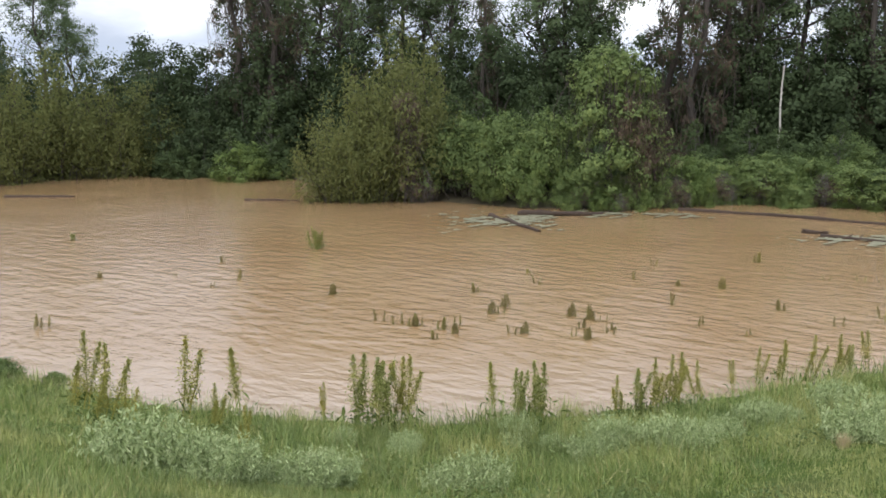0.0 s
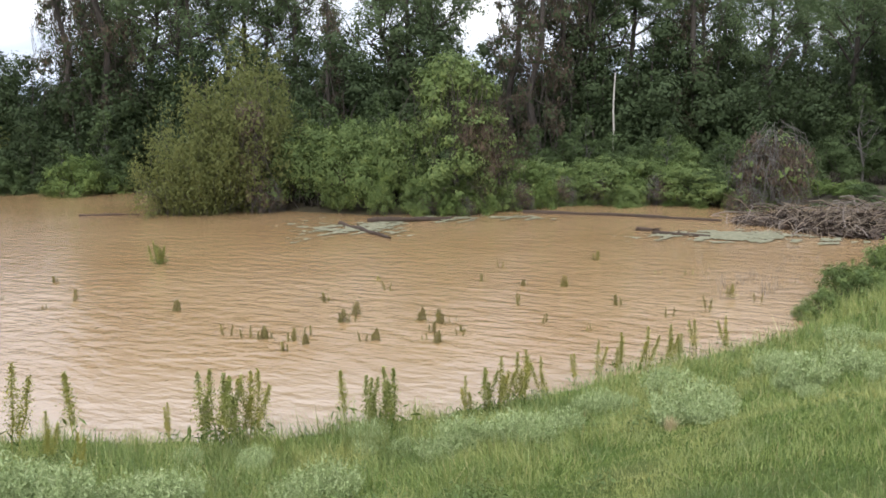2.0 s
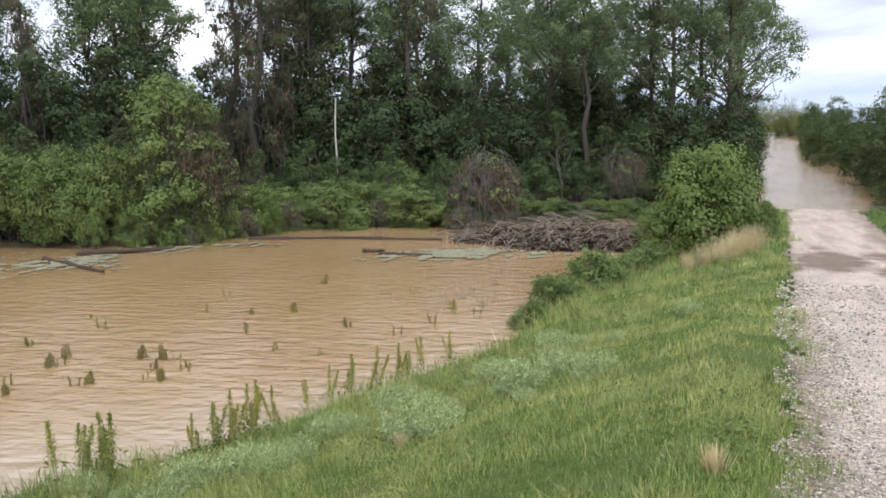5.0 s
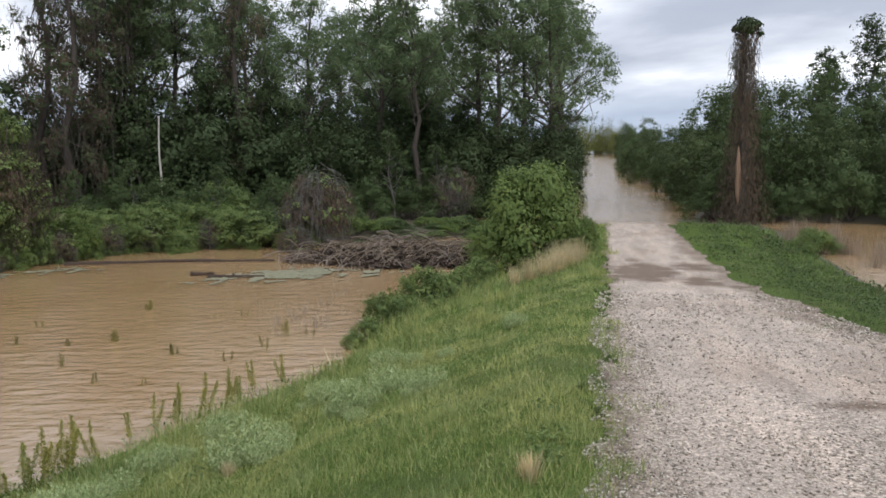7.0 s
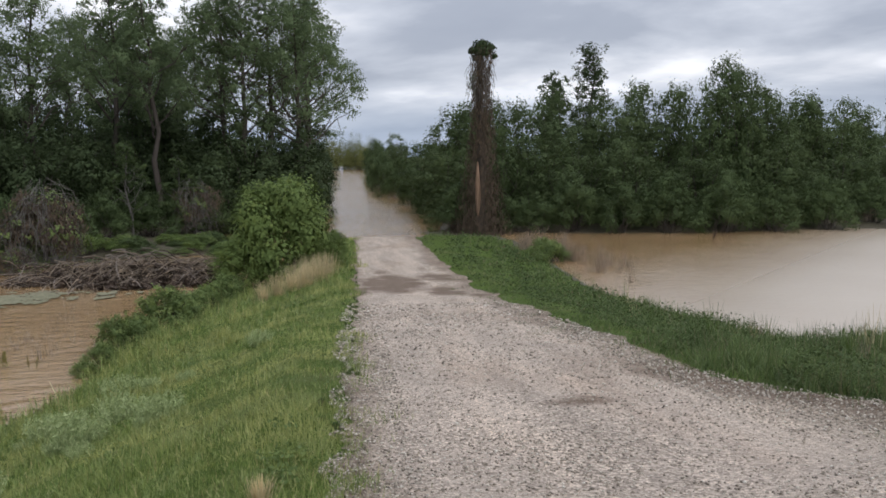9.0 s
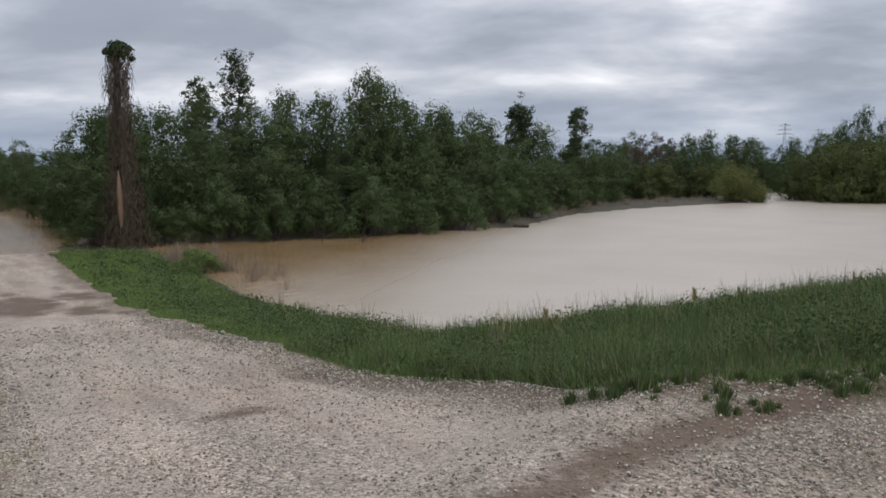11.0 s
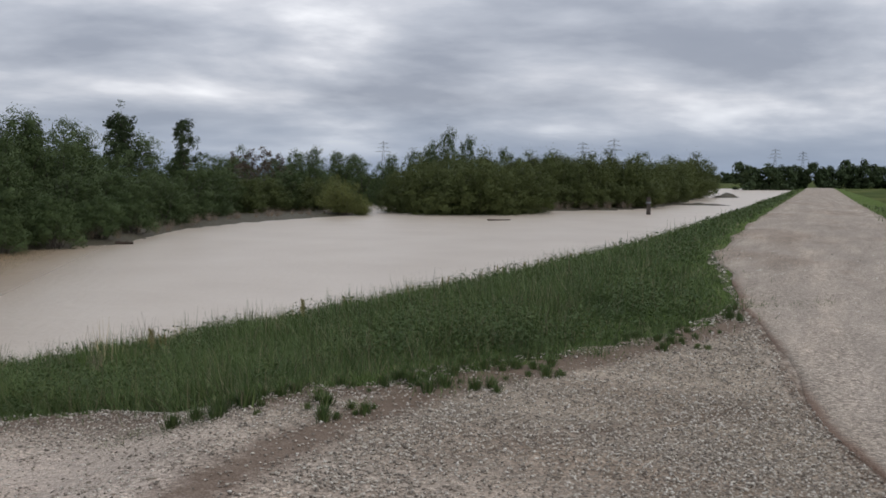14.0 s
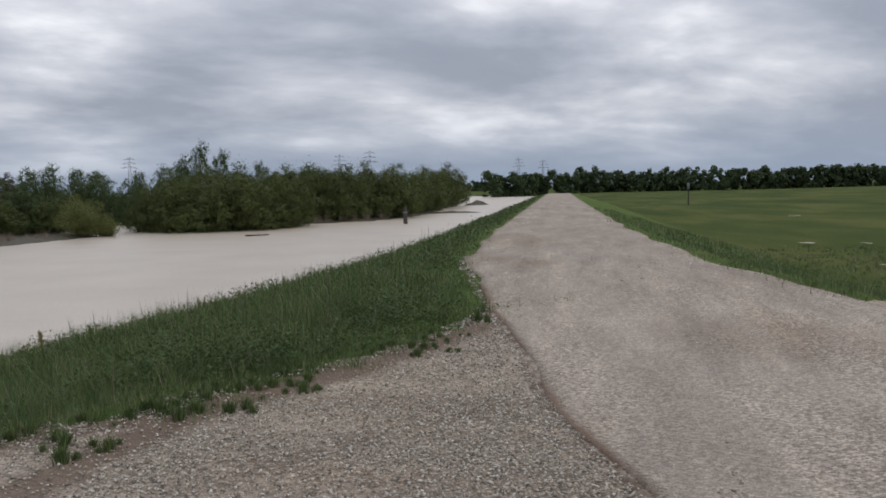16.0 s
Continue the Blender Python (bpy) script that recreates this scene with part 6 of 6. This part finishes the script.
blades(x, y, rng, (0.08 + (0.24 + 0.2 * rough(x, y, 0.9, 7) + 0.15 * rough(x, y, 0.27, 2)) * edge) * verge, np.maximum(0.006, r * 0.00095), TALLGRASS, "tall_grass", "tall dark green grass on the levee's river slope")
# field side of the levee road
x, y, r = scatter(rng, 90000, 125, 168, 5.5, 60)
nn_ = x * LEVEE_N[0] + y * LEVEE_N[1]
ok = ~on_road(x, y, 0.05) & (nn_ < 0)
x, y, r = x[ok], y[ok], r[ok]
blades(x, y, rng, 0.14 + 0.1 * (rough(x, y, 2, 3) > 0), np.maximum(0.008, r * 0.0009), TALLGRASS, "grass", "short green grass on the field side of the levee")
# short weeds that creep onto the gravel
x, y, r = scatter(rng, 160000, 50, 128, 4.5, 30)
d, o = x * RAMP_U[0] + y * RAMP_U[1], x * RAMP_R[0] + y * RAMP_R[1]
s, nn_ = x * LEVEE_U[0] + y * LEVEE_U[1], x * LEVEE_N[0] + y * LEVEE_N[1]
rim = np.where((s > 10) & (d < 0), nn_ - levee_edges(s)[0], np.where(d > 12, o - 3.75, -inside(APRON_EDGE, x, y)))
ok = (rim > -1.3) & (rim < 0.5) & (rough(x, y, 0.45, 15) + 0.7 * rough(x, y, 0.16, 4) + 0.8 * rim > -0.1) & (land(x, y) > 0.1)
edge_near = np.zeros(len(x), bool)
for k in range(8):
    edge_near |= ~on_road(x + 1.1 * math.cos(k * 0.785), y + 1.1 * math.sin(k * 0.785), 0.0)
ok &= edge_near & ((d <= 0) | (o > 2.7 + flare_width(d)))
x, y, r = x[ok], y[ok], r[ok]
blades(x, y, rng, 0.07 + 0.05 * rng.random(len(x)), np.maximum(0.006, r * 0.0007), TALLGRASS, "creeping_weeds", "short weeds creeping onto the gravel edge", 0.8)
# broad-leaved plants among the grass
for count, span, low_r, high_r, mat, tall, label in ((90000, (-60, 50), 5, 40, LEAF_VINE, 0.2, "low broad-leaved plants among the grass"), (300000, (50, 128), 6, 90, LEAF, 0.42, "broad-leaved weeds among tall grass")):
    x, y, r = scatter(rng, count, *span, low_r, high_r)
    z = land(x, y)
    o = x * RAMP_R[0] + y * RAMP_R[1]
    nn_ = x * LEVEE_N[0] + y * LEVEE_N[1]
    grow = rough(x, y, 0.8, 12) + 0.6 * rough(x, y, 0.27, 3)
    if span[0] < 0:
        grow = grow - 0.7 * np.clip(z - 0.9, 0, 1.5)
    else:
        grow = grow - 0.08
    ok = (z > 0.05) & ~on_road(x, y, 0.25) & (grow > 0.1) & (nn_ > 0) & (inside(FOREST, x, y) < -3) & (inside(WOODS, x, y) < -3) & ((o < 0) if span[0] < 0 else (o > 3.8))
    x, y, r, z = x[ok], y[ok], r[ok], z[ok]
    up_ = rng.random(len(x)) ** 1.3 * tall * np.clip(0.4 + grow[ok], 0.3, 1.2)
    cen = np.stack([x, y, z + 0.02 + up_], -1)
    size = np.maximum(0.045, r * 0.0032)
    v, f = leaves(cen, unit(rng.normal(size=cen.shape) * 0.6 + [0, 0, 1]), rng, size[:, None], size[:, None] * 0.5)
    tagged(new("low_weeds", array_mesh("low_weeds", v, f, mat)), label, "weeds", kind="stuff")
# weeds on the loose gravel
weeds = Kind(dry_tuft(9, 130, 0.15, TALLGRASS, "small green weed tuft in loose gravel", "weed_tuft"))
for az, dist, sc in ((88.8, 6.15, 0.9), (90.6, 6.05, 1.1), (89.6, 6.3, 0.7), (93.0, 6.5, 0.8), (96.6, 6.6, 0.6), (97.4, 6.5, 0.5), (104.0, 6.9, 0.7), (86.0, 6.3, 0.8)):
    weeds.at(*polar(az, dist), sc, rnd.uniform(0, 360))
x, y, r = scatter(rng, 7000, 60, 124, 4.8, 22)
gap = -inside(APRON_EDGE, x, y)
ok = (gap > -0.9) & (gap < 0.25) & (rough(x, y, 0.5, 15) + 0.9 * gap > -0.35) & (x * LEVEE_N[0] + y * LEVEE_N[1] > levee_edges(x * LEVEE_U[0] + y * LEVEE_U[1])[0] + 0.1)
verge_near = np.zeros(len(x), bool)
for k in range(8):
    verge_near |= ~on_road(x + 0.85 * math.cos(k * 0.785), y + 0.85 * math.sin(k * 0.785), 0.0)
for i in np.flatnonzero(ok & verge_near)[:110]:
    weeds.at(x[i], y[i], rng.uniform(0.25, 0.8), rng.uniform(0, 360))


for i in range(36):
    # the same along the other edge of the ramp
    d_, o_ = rng.uniform(3, 34), 0.1 - abs(rng.normal()) * 0.15
    weeds.at(d_ * RAMP_U[0] + o_ * RAMP_R[0], d_ * RAMP_U[1] + o_ * RAMP_R[1], rng.uniform(0.3, 0.65), rng.uniform(0, 360))


def stones(x, y, size, rng, name, label):
    n = len(x)
    z = land(x, y) + 0.024
    base = np.array([[1, 0, 0], [0, 1, 0], [-1, 0, 0], [0, -1, 0], [0, 0, 0.8], [0, 0, -0.6]], float)
    a = rng.random(n) * 6.28
    c_, s_ = np.cos(a), np.sin(a)
    v = base[None] * (1 + 0.35 * rng.normal(size=(n, 6, 1))) + 0.15 * rng.normal(size=(n, 6, 3))
    v = np.stack([v[..., 0] * c_[:, None] - v[..., 1] * s_[:, None] * 0.8, v[..., 0] * s_[:, None] + v[..., 1] * c_[:, None] * 0.8, v[..., 2] * 0.7], -1) * size[:, None, None]
    v += np.stack([x, y, z], -1)[:, None]
    tri = np.array([(0, 1, 4), (1, 2, 4), (2, 3, 4), (3, 0, 4), (1, 0, 5), (2, 1, 5), (3, 2, 5), (0, 3, 5)])
    f = (np.arange(n)[:, None, None] * 6 + tri[None]).reshape(-1, 3)
    tagged(new(name, array_mesh(name, v.reshape(-1, 3), f, STONE)), label, "gravel", kind="stuff")


x, y, r = scatter(rng, 520000, 38, 150, 2.8, 20)
l_, r_ = levee_edges(x * LEVEE_U[0] + y * LEVEE_U[1])
nn_ = x * LEVEE_N[0] + y * LEVEE_N[1]
d, o = x * RAMP_U[0] + y * RAMP_U[1], x * RAMP_R[0] + y * RAMP_R[1]
loose = np.where(nn_ < l_, 0.12, np.where((o > 0) & (o < 3.7), 0.22 + 0.4 * (np.minimum(o, 3.7 - o) < 0.5), 0.95))
bare = np.clip(near_line(RUTS[0], x, y) / 0.4, 0.12, 1)
ok = on_road(x, y, 0.15) & (rng.random(len(x)) < bare * loose * (0.55 + 0.45 * rough(x, y, 0.8, 2)))
x, y, r = x[ok], y[ok], r[ok]
stones(x, y, np.maximum(0.0075, r * 0.00115) * rng.uniform(0.5, 1.8, len(x)), rng, "loose_gravel", "pale loose limestone chips on the road")
